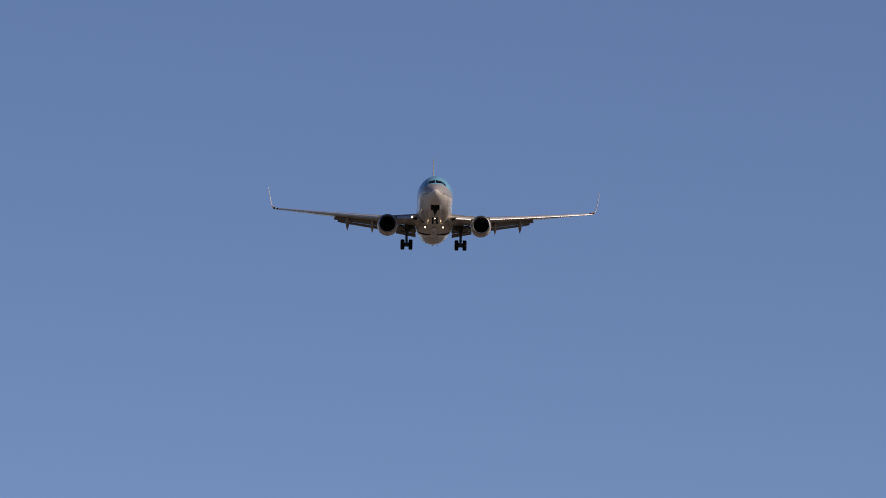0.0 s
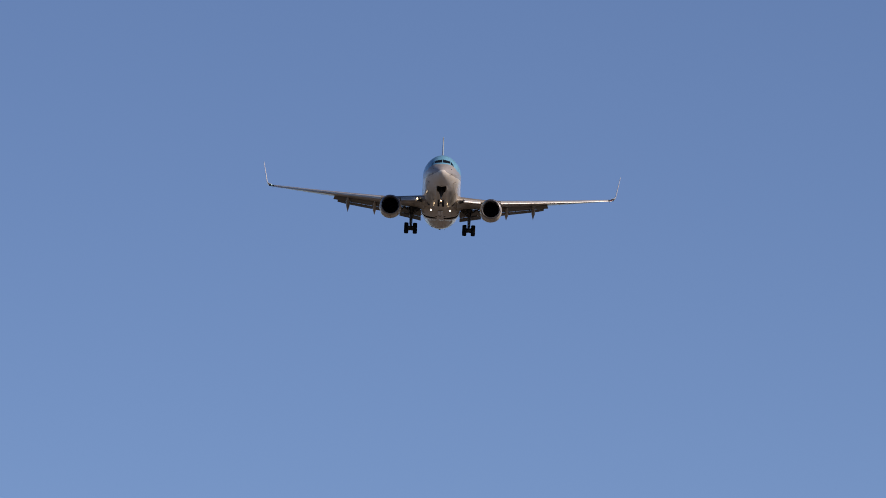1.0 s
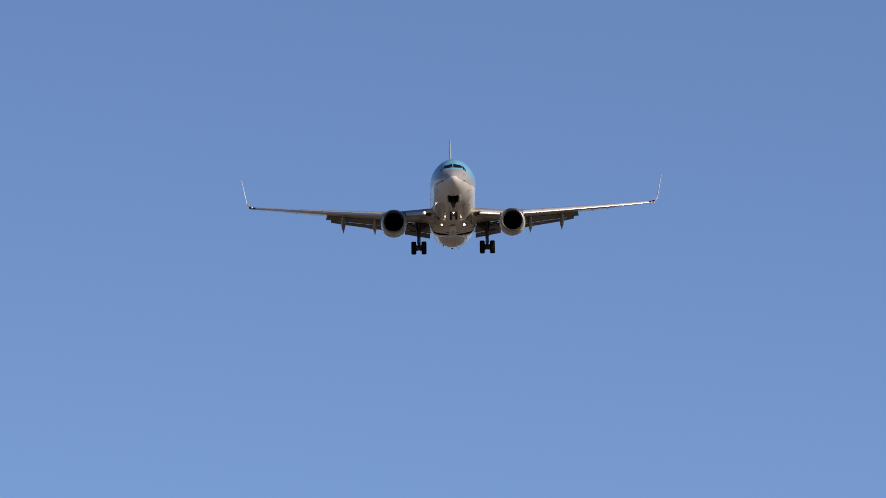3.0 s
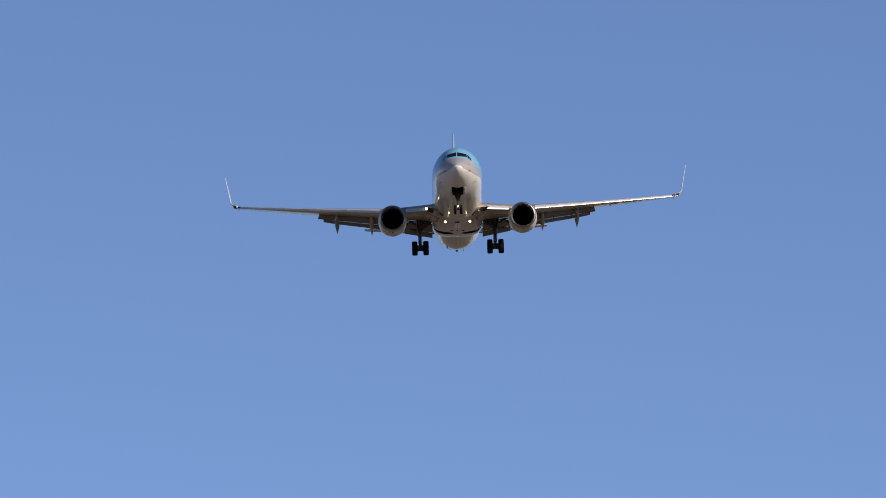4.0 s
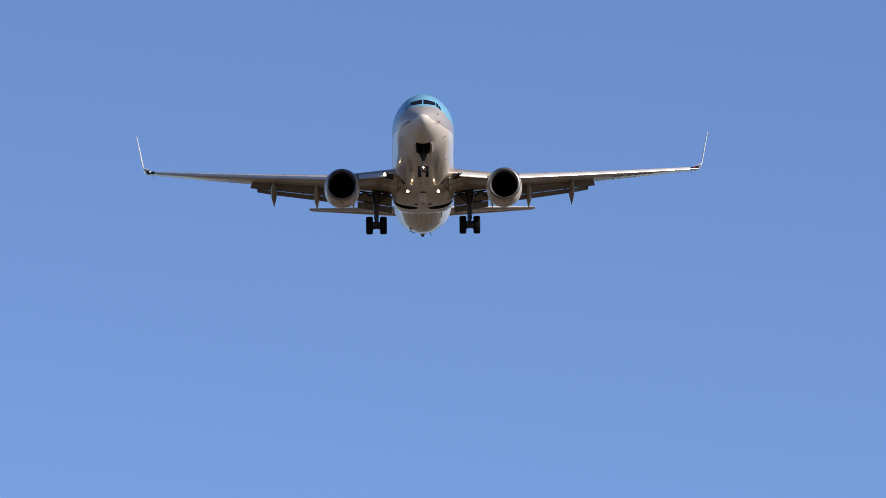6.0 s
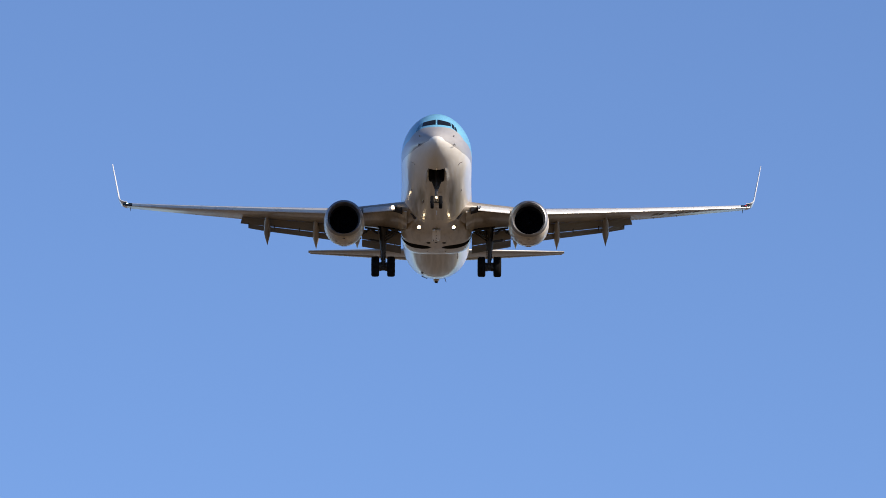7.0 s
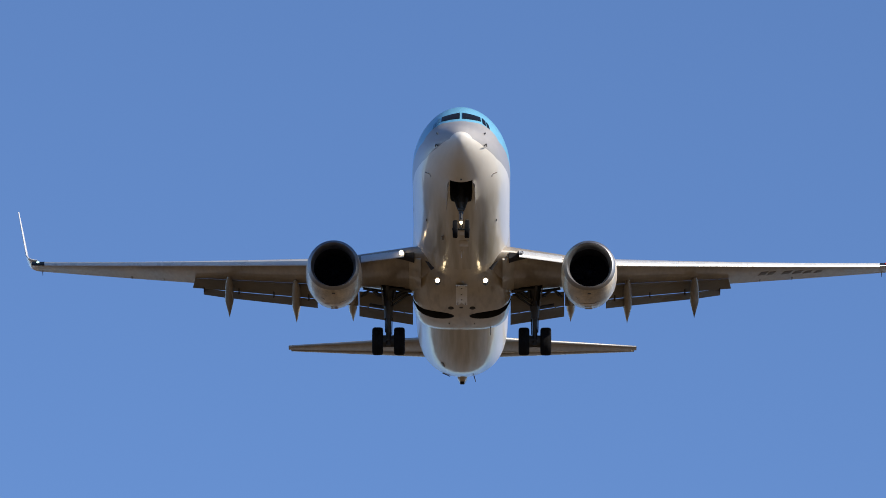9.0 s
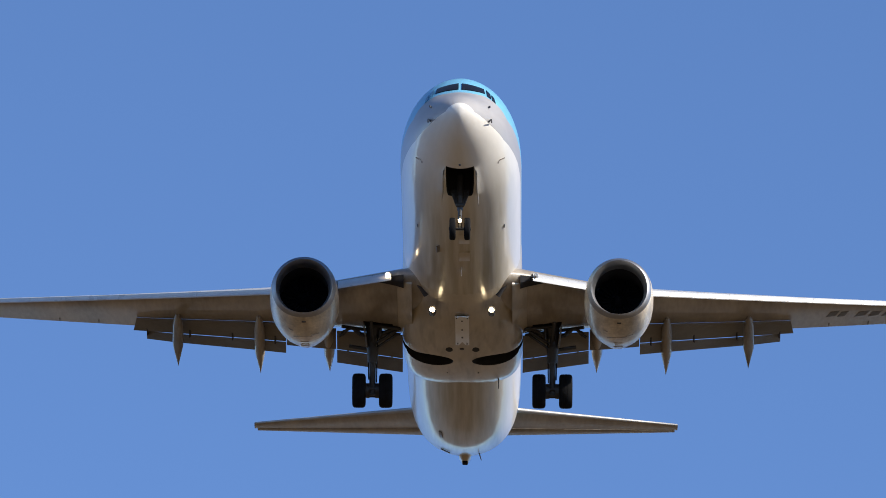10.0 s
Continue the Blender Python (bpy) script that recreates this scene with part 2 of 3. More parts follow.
def box(bm, c, size, turn=None, bevel=0.0):
    m = Matrix.Translation(c) @ (turn.to_4x4() if turn else Matrix()) @ Matrix.Diagonal((*size, 1))
    made = bmesh.ops.create_cube(bm, size=1.0, matrix=m)
    if bevel:
        es = list({e for v in made["verts"] for e in v.link_edges})
        bmesh.ops.bevel(bm, geom=es, offset=bevel, segments=2, affect="EDGES", profile=0.6)
    return bm


def revolve(bm, profile, centre, axis="X", n=32):
    """Turns (along, radius) pairs round an axis through centre."""
    rings = []
    for s, r in profile:
        ring = []
        for i in range(n):
            c, d = r * math.cos(i * math.tau / n), r * math.sin(i * math.tau / n)
            v = (s, c, d) if axis == "X" else (d, s, c)
            ring.append(Vector(centre) + Vector(v))
        rings.append(ring)
    return loft(bm, rings)


def cut(ob, cutters, mat):
    """Cuts closed shapes out of a mesh; the walls of the cut take their own material."""
    ob.data.materials.append(mat)
    for i, bm in enumerate(cutters):
        me = bpy.data.meshes.new("cutter")
        bmesh.ops.recalc_face_normals(bm, faces=bm.faces)
        for f in bm.faces:
            f.material_index = 1
        bm.to_mesh(me)
        bm.free()
        me.materials.append(None)
        me.materials.append(mat)
        tool = new("cutter", me)
        tool.matrix_world = Matrix()
        mod = ob.modifiers.new("cut", "BOOLEAN")
        mod.operation, mod.object, mod.solver, mod.material_mode = "DIFFERENCE", tool, "EXACT", "INDEX"
        bpy.context.view_layer.update()
        done = bpy.data.meshes.new_from_object(ob.evaluated_get(bpy.context.evaluated_depsgraph_get()))
        ob.modifiers.clear()
        ob.data = done
        bpy.data.objects.remove(tool)
    ob.data.set_sharp_from_angle(angle=radians(32))


# ---- ground ----
bm = bmesh.new()
bmesh.ops.create_circle(bm, cap_ends=True, segments=96, radius=12000.0)
ground = part("ground", bm, M_GROUND, None)
tagged(ground, "unseen brown ground under the approach path, paler far out to bounce light", "ground", kind="structure")

# ---- the airliner ----
# its own axes: x to its port side, y aft of the nose tip, z up from the line of greatest width
airliner = tagged(new("airliner"), "twin-engined airliner in pale blue and white, wheels and flaps down", "airplane")

# y, crown, keel, half width, height of greatest width
FUSELAGE = [
    (0.00, -0.49, -0.55, 0.03, -0.52), (0.05, -0.36, -0.72, 0.20, -0.54), (0.20, -0.20, -0.89, 0.40, -0.54),
    (0.50, 0.03, -1.09, 0.66, -0.52), (1.00, 0.31, -1.32, 0.97, -0.47), (1.25, 0.46, -1.40, 1.09, -0.43),
    (1.60, 0.76, -1.50, 1.24, -0.38), (2.00, 1.06, -1.61, 1.38, -0.32), (2.50, 1.36, -1.72, 1.51, -0.25),
    (3.00, 1.53, -1.81, 1.62, -0.18), (4.00, 1.68, -1.94, 1.76, -0.10), (5.00, 1.72, -2.01, 1.84, -0.06),
    (6.50, 1.76, -2.05, 1.88, -0.05), (10.0, 1.76, -2.05, 1.88, -0.05), (16.0, 1.76, -2.05, 1.88, -0.05),
    (24.0, 1.76, -2.05, 1.88, -0.05), (26.0, 1.76, -2.01, 1.87, 0.0), (28.0, 1.76, -1.87, 1.85, 0.08),
    (30.0, 1.76, -1.54, 1.78, 0.22), (31.5, 1.74, -1.15, 1.66, 0.36), (33.0, 1.72, -0.67, 1.45, 0.55),
    (34.5, 1.66, -0.04, 1.12, 0.76), (36.0, 1.55, 0.48, 0.66, 0.98), (37.2, 1.42, 0.80, 0.40, 1.08), (38.0, 1.30, 0.98, 0.20, 1.13)]
RIM = 72


def keen(y):
    """The lower half's roundness: a little vee-shaped under the nose, round from the cabin on."""
    return 2.0 - 0.30 * max(0.0, 1 - y / 4.5)


def crown(y):
    """The upper half's roundness: a little peaked over the cockpit."""
    return 2.0 - 0.16 * max(0.0, 1 - y / 9.0) * min(1.0, y)


def fuselage_ring(y):
    top, bot, w, mid = smooth_table(FUSELAGE, np.array([y]))[0]
    ring = []
    for i in range(RIM):
        a = i * math.tau / RIM
        c, s = math.cos(a), math.sin(a)
        if c > 0:
            e = 2 / crown(y)
            ring.append((w * math.copysign(abs(s) ** e, s), y, mid + (top - mid) * c ** e))
        else:
            e = 2 / keen(y)
            ring.append((w * math.copysign(abs(s) ** e, s), y, mid - (mid - bot) * abs(c) ** e))
    return ring


def skin(x, z):
    """How far aft the nose's skin lies at a place of the front view."""
    lo, hi = 0.0, 6.5
    for _ in range(40):
        y = (lo + hi) / 2
        top, bot, w, mid = smooth_table(FUSELAGE, np.array([y]))[0]
        h = (top - mid) if z > mid else (mid - bot)
        p = crown(y) if z > mid else 2.0
        if abs(x / w) ** p + abs((z - mid) / h) ** p > 1:
            lo = y
        else:
            hi = y
    return hi


def side_skin(y, z):
    """The half width of the fuselage at a height."""
    top, bot, w, mid = smooth_table(FUSELAGE, np.array([y]))[0]
    h = (top - mid) if z > mid else (mid - bot)
    return w * math.sqrt(max(0.0, 1 - ((z - mid) / h) ** 2))


def ellipse_plug(cx, cy, rx, ry, z0, z1, n=40):
    bm = bmesh.new()
    return loft(bm, [[(cx + rx * math.cos(i * math.tau / n), cy + ry * math.sin(i * math.tau / n), z)
                      for i in range(n)] for z in (z0, z1)])


def wells():
    """The open wheel wells of the main gear and their leg slots."""
    out = []
    for s in (-1, 1):
        out.append(ellipse_plug(s * 1.06, 18.68, 0.76, 0.52, -2.6, -1.55))
        out.append(box(bmesh.new(), (s * 1.75, 18.45, -1.95), (0.9, 0.42, 0.9)))
    return out


def build_fuselage():
    ys = np.concatenate((np.array([0, .02, .05, .1, .16, .24]), np.arange(.35, 6.5, .15), np.arange(6.5, 24, 1.25),
                         np.arange(24, 38.01, .35)))
    bm = loft(bmesh.new(), [fuselage_ring(y) for y in ys])
    ob = part("fuselage", bm, M_BODY, airliner, "pale blue crown, silver band and white belly", 40)
    bay = loft(bmesh.new(), [[(-w, y, -2.45), (w, y, -2.45), (w, y, -1.05), (-w, y, -1.05)] for y, w in ((2.275, .43), (3.3, .43), (3.8, .41), (4.03, .37))])
    cut(ob, [bay] + wells(), M_DARK)
    return ob


fuselage = build_fuselage()


def glass_patch(corners, name, label, mat=None):
    """A pane on the nose between four corners of the front view."""
    a, b, c, d = [Vector((p[0], 0, p[1])) for p in corners]
    n = 6
    grid = []
    for i in range(n + 1):
        row = []
        for j in range(n + 1):
            u, v = i / n, j / n
            p = (a * (1 - u) + b * u) * (1 - v) + (d * (1 - u) + c * u) * v
            row.append((p.x, skin(p.x, p.z) - 0.03, p.z + 0.008))
        grid.append(row)
    back = [[(x * 0.98, y + 0.10, z - 0.02) for x, y, z in r] for r in grid]
    bm = bmesh.new()
    front = [[bm.verts.new(p) for p in r] for r in grid]
    rear = [[bm.verts.new(p) for p in r] for r in back]
    for i in range(n):
        for j in range(n):
            bm.faces.new((front[i][j], front[i + 1][j], front[i + 1][j + 1], front[i][j + 1]))
    rim = [(i, 0) for i in range(n)] + [(n, j) for j in range(n)] + [(i, n) for i in range(n, 0, -1)] + [(0, j) for j in range(n, 0, -1)]
    for (i, j), (k, l) in zip(rim, rim[1:] + rim[:1]):
        bm.faces.new((front[i][j], front[k][l], rear[k][l], rear[i][j]))
    return part(name, bm, mat or M_GLASS, fuselage, label, 50)


for s in (-1, 1):
    glass_patch([(s * .05, .57), (s * .76, .53), (s * .72, .79), (s * .05, .93)], "windscreen_pane", "dark cockpit windscreen pane")
    for pane in ([(.83, .44), (.95, .34), (.92, .62), (.79, .78)], [(.985, .32), (1.09, .24), (1.04, .48), (.955, .59)]):
        glass_patch([(s * x, z) for x, z in pane], "side_window_pane", "dark cockpit side pane" if s > 0 else "cockpit side pane with painted sky reflection", M_GLASS if s > 0 else M_SKY_PANE)


def build_fairing():
    # y, half width, keel, upper edge
    table = [(10.6, 1.76, -1.93, -0.5), (12.0, 1.83, -2.01, -0.5), (13.0, 1.865, -2.065, -0.6), (13.8, 1.885, -2.11, -0.7), (14.8, 1.90, -2.16, -0.8),
             (16.0, 1.94, -2.23, -0.7), (18.5, 1.95, -2.24, -0.7), (19.6, 1.94, -2.21, -0.7), (20.7, 1.87, -2.14, -0.8),
             (21.4, 1.74, -2.03, -0.9), (21.8, 1.55, -1.92, -1.0)]
    ys = np.arange(10.6, 21.81, 0.2)
    rings = []
    for y, (w, b, u) in zip(ys, smooth_table(table, ys)):
        ring = []
        for i in range(48):
            a = i * math.tau / 48
            c, s = math.cos(a), math.sin(a)
            k = min(1.0, max(0.0, (y - 13.4) / 4.9))
            k = k * k * (3 - 2 * k)
            e = 2 / (2.0 + 0.9 * k)
            mid = ((u + b) / 2 + 0.15) * k
            hz = (u - mid) if c > 0 else (mid - b)
            ring.append((w * math.copysign(abs(s) ** e, s), y, mid + hz * math.copysign(abs(c) ** e, c)))
        rings.append(ring)
    ob = part("belly_fairing", loft(bmesh.new(), rings), M_FAIR, airliner, "stained white wing root fairing with open wheel wells", 40)
    cut(ob, wells(), M_DARK)
    for s in (-1, 1):
        part("air_inlet", tube(bmesh.new(), (s * 1.42, 13.45, -1.42), (s * 1.13, 13.72, -1.72), .05, .10), M_MARK, ob, "dark slanted air inlet")
    return ob


fairing = build_fairing()
bm = bmesh.new()
box(bm, (0, 15.75, -2.215), (0.44, 2.7, 0.04), None, 0.008)
part("access_panel", bm, M_WHITE, fairing, "long pale access panel under the belly")
for x, y, r in ((0, 14.75, .028), (0, 15.6, .028), (0, 16.35, .028), (-.15, 16.95, .024), (.15, 16.95, .024), (-.02, 17.45, .07), (-.17, 14.5, .02), (.17, 14.5, .02)):
    part("drain_port", tube(bmesh.new(), (x, y, -2.18), (x, y, -2.256), r), M_MARK, fairing)
for s in (-1, 1):
    scoop = loft(bmesh.new(), [[(s * .42 + w * math.cos(a), y, -2.20 + h * math.sin(a)) for a in np.linspace(0, math.tau, 12, endpoint=False)]
                               for y, w, h in ((17.25, .03, .02), (17.4, .12, .05), (17.6, .15, .06), (17.8, .10, .03))])
    part("vent_scoop", scoop, M_DARK, fairing, "small dark vent scoop")
    part("drain_port", tube(bmesh.new(), (s * .5, 19.9, -2.14), (s * .5, 19.9, -2.22), .022), M_MARK, fairing)
part("blade_aerial", box(bmesh.new(), (1.15, 21.2, -2.12), (0.03, 0.3, 0.34), Matrix.Rotation(radians(20), 3, "X"), 0.008), M_MARK, fairing)


# ---- wings ----
def wing_le(x):
    return 13.2 + (x - 1.6) * 0.62 if x < 4.9 else 15.25 + (x - 4.9) * 0.548


def wing_te(x):
    return 20.3 if x < 5.8 else 20.3 + (x - 5.8) * 0.285


def wing_z(x):
    # the outer wing flexes upwards
    return -0.685 + 0.147 * (x - 6.2) + 0.085 * max(0.0, (x - 6.0) / 11.0) ** 2


def thick(x):
    return 0.145 - 0.045 * min(1.0, max(0.0, (x - 1.6) / 12))


LE_DROP = 0.13


def le_drop(x):
    return LE_DROP - 0.30 * min(1.0, max(0.0, (4.9 - x) / 3.0))


UPPER = [0.0, .004, .015, .035, .07, .12, .2, .3, .42, .55, .68, .8, .9, 1.0]


def foil(u, side, t):
    h = 5 * t * (0.2969 * math.sqrt(u) - 0.126 * u - 0.3516 * u**2 + 0.2843 * u**3 - 0.1036 * u**4)
    camber = 0.016 * 4 * u * (1 - u)
    return camber + (h if side > 0 else -h * 0.92)


def wing_ring(s, x, up_end=1.0, low_end=1.0, le=None, te=None, z=None, t=None, scale=1.0):
    le = wing_le(x) if le is None else le
    te = wing_te(x) if te is None else te
    z = wing_z(x) if z is None else z
    t = thick(x) if t is None else t
    c = te - le
    ring = [(s * x, le + c * u * up_end, z + c * foil(u * up_end, 1, t) - le_drop(x) * (1 - u * up_end)) for u in UPPER[::-1]]
    ring += [(s * x, le + c * u * low_end, z + c * foil(u * low_end, -1, t) - le_drop(x) * (1 - u * low_end)) for u in UPPER[1:]]
    return ring


def slice_ring(s, x, u0, u1, drop, push, t_scale=1.0, grow=1.0):
    """The nose of the section, moved forward and down: a slat."""
    le, te, z, t = wing_le(x), wing_te(x), wing_z(x) - LE_DROP, thick(x)
    c = te - le
    k = 0.6 + 0.4 * c / 5
    pts = [(c * u, c * foil(u, 1, t) + .008) for u in (u1, .08, .05, .03, .015)]
    pts += [(a * k - push, b * k - drop) for a, b in ((-.035, .045), (-.068, .015), (-.060, -.045), (-.056, -.10), (-.066, -.145), (-.04, -.175), (.0, -.15), (.06, -.135), (.10, -.06))]
    return [(s * x, le + a, z + b) for a, b in pts]


def flap_ring(s, x, y, z, chord, angle, t=0.13, flare=0.0):
    a = radians(angle)
    ring = []
    for side, us in ((1, UPPER[::-1]), (-1, UPPER[1:])):
        for u in us:
            h = chord * foil(u, side, t)
            ring.append((s * (x + flare * u), y + chord * u * math.cos(a) + h * math.sin(a), z - chord * u * math.sin(a) + h * math.cos(a)))
    return ring


def build_wing(s):
    bm = bmesh.new()
    xs = list(np.linspace(1.2, 4.9, 6)) + list(np.linspace(5.8, 10.62, 7))
    loft(bm, [wing_ring(s, x, 0.80, 0.66) for x in xs])
    loft(bm, [wing_ring(s, x) for x in np.linspace(10.615, 17.0, 9)])
    wing = part("wing", bm, M_GREY, airliner, "light grey wing, flaps and slats out", 35)
    cut(wing, [box(bmesh.new(), (s * 2.72, 17.6, -1.75), (0.95, 0.55, 1.2))], M_DARK)
    # slats, and the hinged flap at the root
    for x0, x1 in ((5.95, 8.56), (8.565, 11.31), (11.315, 14.06), (14.065, 16.7)):
        xs = np.linspace(x0, x1, 4)
        part("slat", loft(bmesh.new(), [slice_ring(s, x, 0, .13, 0.0, 0.035) for x in xs]), M_SLAT, wing, "pale leading-edge slat")
    bm = bmesh.new()
    rings = []
    for x in np.linspace(2.25, 3.95, 4):
        y, z = wing_le(x), wing_z(x) - le_drop(x)
        prof = [(0.35, 0.13), (0.10, 0.13), (-0.06, 0.09), (-0.20, -0.05), (-0.27, -0.17), (-0.25, -0.235), (-0.17, -0.15), (0.02, -0.02), (0.35, 0.06)]
        rings.append([(s * x, y + a, z + b) for a, b in prof])
    part("krueger_flap", loft(bm, rings), M_SLAT, wing, "bright hinged leading-edge flap at the root", 50)
    # Solid near-black wedge, drawn for the shade in the root gap.
    bm = bmesh.new()
    rings = []
    for x in (1.85, 2.1, 2.3, 2.55, 2.8, 3.05):
        y, z, k = wing_le(x) - 0.06, wing_z(x) - le_drop(x), 1.0 - 0.95 * ((x - 1.85) / 1.2) ** 0.9
        rings.append([(s * x, y + a * k, z + b * k) for a, b in ((0.0, -0.04), (0.12, -0.24), (0.40, -0.36), (0.55, -0.1))])
    part("root_gap_shade", loft(bm, rings), M_RECESS, wing, "near-black wedge painting the shaded gap under the leading edge root")
    # fillet that carries the body paint onto the wing
    rings = []
    for x, sag in ((1.6, 0.20), (1.8, 0.11), (1.95, 0.05), (2.06, 0.010)):
        c, z0 = wing_te(x) - wing_le(x), wing_z(x)
        us = (.03, .10, .20, .32, .44, .56, .66)
        low = [(s * x, wing_le(x) + c * u, z0 + c * foil(u, -1, thick(x)) - le_drop(x) * (1 - u) - 0.006 - sag * math.sin(min(1.0, u / .2) * math.pi / 2)) for u in us]
        rings.append(low + [(a, b, d + sag + 0.05) for a, b, d in low[::-1]])
    part("root_fillet", loft(bmesh.new(), rings), M_FAIR, wing, "stained white fillet at the wing root", 50)
    # flaps in two slotted pieces each
    for x0, x1, name in ((1.93, 4.06, "inboard"), (5.72, 10.62, "outboard")):
        main, aft = [], []
        for x in np.linspace(x0, x1, 5):
            c = wing_te(x) - wing_le(x)
            y0, z0 = wing_le(x) + c * 0.665, wing_z(x) + c * foil(0.66, -1, thick(x)) - 0.03
            cm = (0.172 - 0.0015 * (x - 5.7)) * c if name == "outboard" else 1.0
            ca = 0.086 * c if name == "outboard" else 0.46
            dm, da = 30, 46
            if name == "inboard":
                cm, dm, da = cm + 0.12 * (x1 - x) / 2, dm + 6 * (x1 - x) / 2, da + 4 * (x1 - x) / 2
                y0, z0, cm = y0, z0 - 0.085 - le_drop(x) * 0.34, cm - 0.22
            main.append(flap_ring(s, x, y0, z0 - 0.015, cm, dm, 0.13, 0.11 if x == x1 and name == "outboard" else 0.0))
            y1, z1 = y0 + 0.015 + cm * math.cos(radians(dm)), z0 - 0.03 - cm * math.sin(radians(dm))
            k = 1.0 if name == "inboard" else 1.0 - 0.03 * (x - x0) / (x1 - x0)
            aft.append(flap_ring(s, x * k if x == x1 and name == "outboard" else x, y1, z1, ca, da))
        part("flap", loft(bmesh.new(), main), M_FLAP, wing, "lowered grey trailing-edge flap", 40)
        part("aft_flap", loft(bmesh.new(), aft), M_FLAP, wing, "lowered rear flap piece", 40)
        for x in np.linspace(x0 + 0.35, x1 - 0.35, 2 if name == "inboard" else 4):
            c = wing_te(x) - wing_le(x)
            cm = (0.172 - 0.0015 * (x - 5.7)) * c if name == "outboard" else 1.0
            y0, z0 = wing_le(x) + c * 0.665, wing_z(x) + c * foil(0.66, -1, thick(x))
            yy, zz = y0 + cm * 0.83, z0 - cm * 0.47
            part("flap_bracket", box(bmesh.new(), (s * x, yy + 0.02, zz - 0.02), (0.06, 0.34, 0.14), Matrix.Rotation(radians(-35), 3, "X"), 0.01), M_STEEL, wing)
    # short fixed piece between the flaps, behind the engine
    rings = []
    for x in np.linspace(4.09, 5.69, 4):
        c = wing_te(x) - wing_le(x)
        rings.append(flap_ring(s, x, wing_le(x) + c * 0.665, wing_z(x) + c * foil(0.66, -1, thick(x)) - le_drop(x) * 0.34 - 0.05, 0.80, 38))
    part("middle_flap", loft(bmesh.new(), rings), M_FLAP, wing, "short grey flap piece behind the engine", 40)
    # fairings of the flap tracks
    for x, ye, ze in ((4.33, 21.2, -1.74), (6.58, 21.2, -1.80), (9.25, 20.95, -1.65)):
        c = wing_te(x) - wing_le(x)
        ys0 = wing_le(x) + c * 0.48
        zs0 = wing_z(x) + c * foil(0.48, -1, thick(x)) - 0.08
        rings = []
        for k in np.linspace(0, 1, 18):
            w = 0.165 * (0.25 + 0.75 * (k / 0.3) ** 0.6 if k < 0.3 else 1.0 + 0.12 * (k - 0.3) / 0.32 if k < 0.62 else 1.12 * max(0.02, 1 - ((k - 0.62) / 0.38) ** 1.12))
            zc = zs0 + (ze - zs0) * k ** 1.45
            yc = ys0 + (ye - ys0) * k
            hgt = 1.55 * w
            rings.append([(s * x + w * math.sin(a), yc, zc + hgt * math.cos(a) * (0.8 if math.cos(a) > 0 else 1.0))
                          for a in np.linspace(0, math.tau, 18, endpoint=False)])
        part("flap_track_fairing", loft(bmesh.new(), rings), M_GREY, wing, "pointed grey canoe fairing", 60)
    # aileron hinge line and brackets
    for x in (11.9, 13.2):
        c = wing_te(x) - wing_le(x)
        part("aileron_bracket", box(bmesh.new(), (s * x, wing_te(x) - 0.12 * c, wing_z(x) - 0.02), (0.05, 0.3, 0.08), None, 0.012), M_FLAP, wing)
    # blended winglet
    rings = []
    for k in np.linspace(0, 1, 16):
        if k < 0.4:
            a = k / 0.4 * radians(80)
            x, z = 17.0 + 0.05 * min(1.0, k * 5) + 0.42 * math.sin(a), wing_z(17.0) + 0.42 * (1 - math.cos(a))
        else:
            a, d = radians(80), (k - 0.4) / 0.6 * 2.15
            x, z = 17.05 + 0.42 * math.sin(a) + d * 0.19, wing_z(17.0) + 0.42 * (1 - math.cos(a)) + d
        le = wing_le(17.0) + 0.35 * k + 1.55 * max(0.0, (k - 0.15)) ** 1.2
        c = (wing_te(17.0) - wing_le(17.0)) * (1 - 0.72 * k)
        nx, nz = -math.sin(a), math.cos(a)
        ring = []
        for side, us in ((1, UPPER[::-1]), (-1, UPPER[1:])):
            for u in us:
                h = c * foil(u, side, 0.075 + 0.06 * k)
                ring.append((s * (x + nx * h), le + c * u, z + nz * h))
        rings.append(ring)
    part("winglet", loft(bmesh.new(), rings), M_WHITE, wing, "upturned white winglet", 45)
    part("lamp_fairing", loft(bmesh.new(), [slice_ring(s, x, 0, .3, -.02, .012) for x in (16.68, 16.86, 17.04, 17.22)]), M_GLASS, wing, "black glazed wingtip lamp fairing", 40)
    part("position_light", box(bmesh.new(), (s * 16.97, wing_le(16.97) - 0.10, wing_z(16.97) - LE_DROP + .01), (.10, .05, .05), None, .012), M_RED if s > 0 else M_GREEN, wing,
         "red position light" if s > 0 else "green position light")
    part("static_wick", tube(bmesh.new(), (s * 16.85, wing_te(16.85) - .05, wing_z(16.85)), (s * 16.85, wing_te(16.85) + .15, wing_z(16.85) - .12), .02, .008), M_MARK, wing)
    # lamp in the leading edge root
    lx, ly, lz = s * 2.36, 13.30, -1.18
    part("landing_light", revolve(bmesh.new(), [(0, .02), (-.01, .045), (.01, .07), (.2, .07)], (lx, ly, lz), "Y", 20), M_LAMP if s < 0 else M_LENS, wing,
         "lit white landing light" if s < 0 else "unlit clear landing light")
    if s > 0:
        for x, w in ((11.78, .30), (12.14, .24), (12.72, .34), (13.16, .34), (13.6, .34), (14.04, .34)):
            c = wing_te(x) - wing_le(x)
            y0, y1 = wing_le(x) + 0.34 * c, wing_le(x) + 0.54 * c
            ring = []
            for dz in (-0.012, 0.012):
                row = []
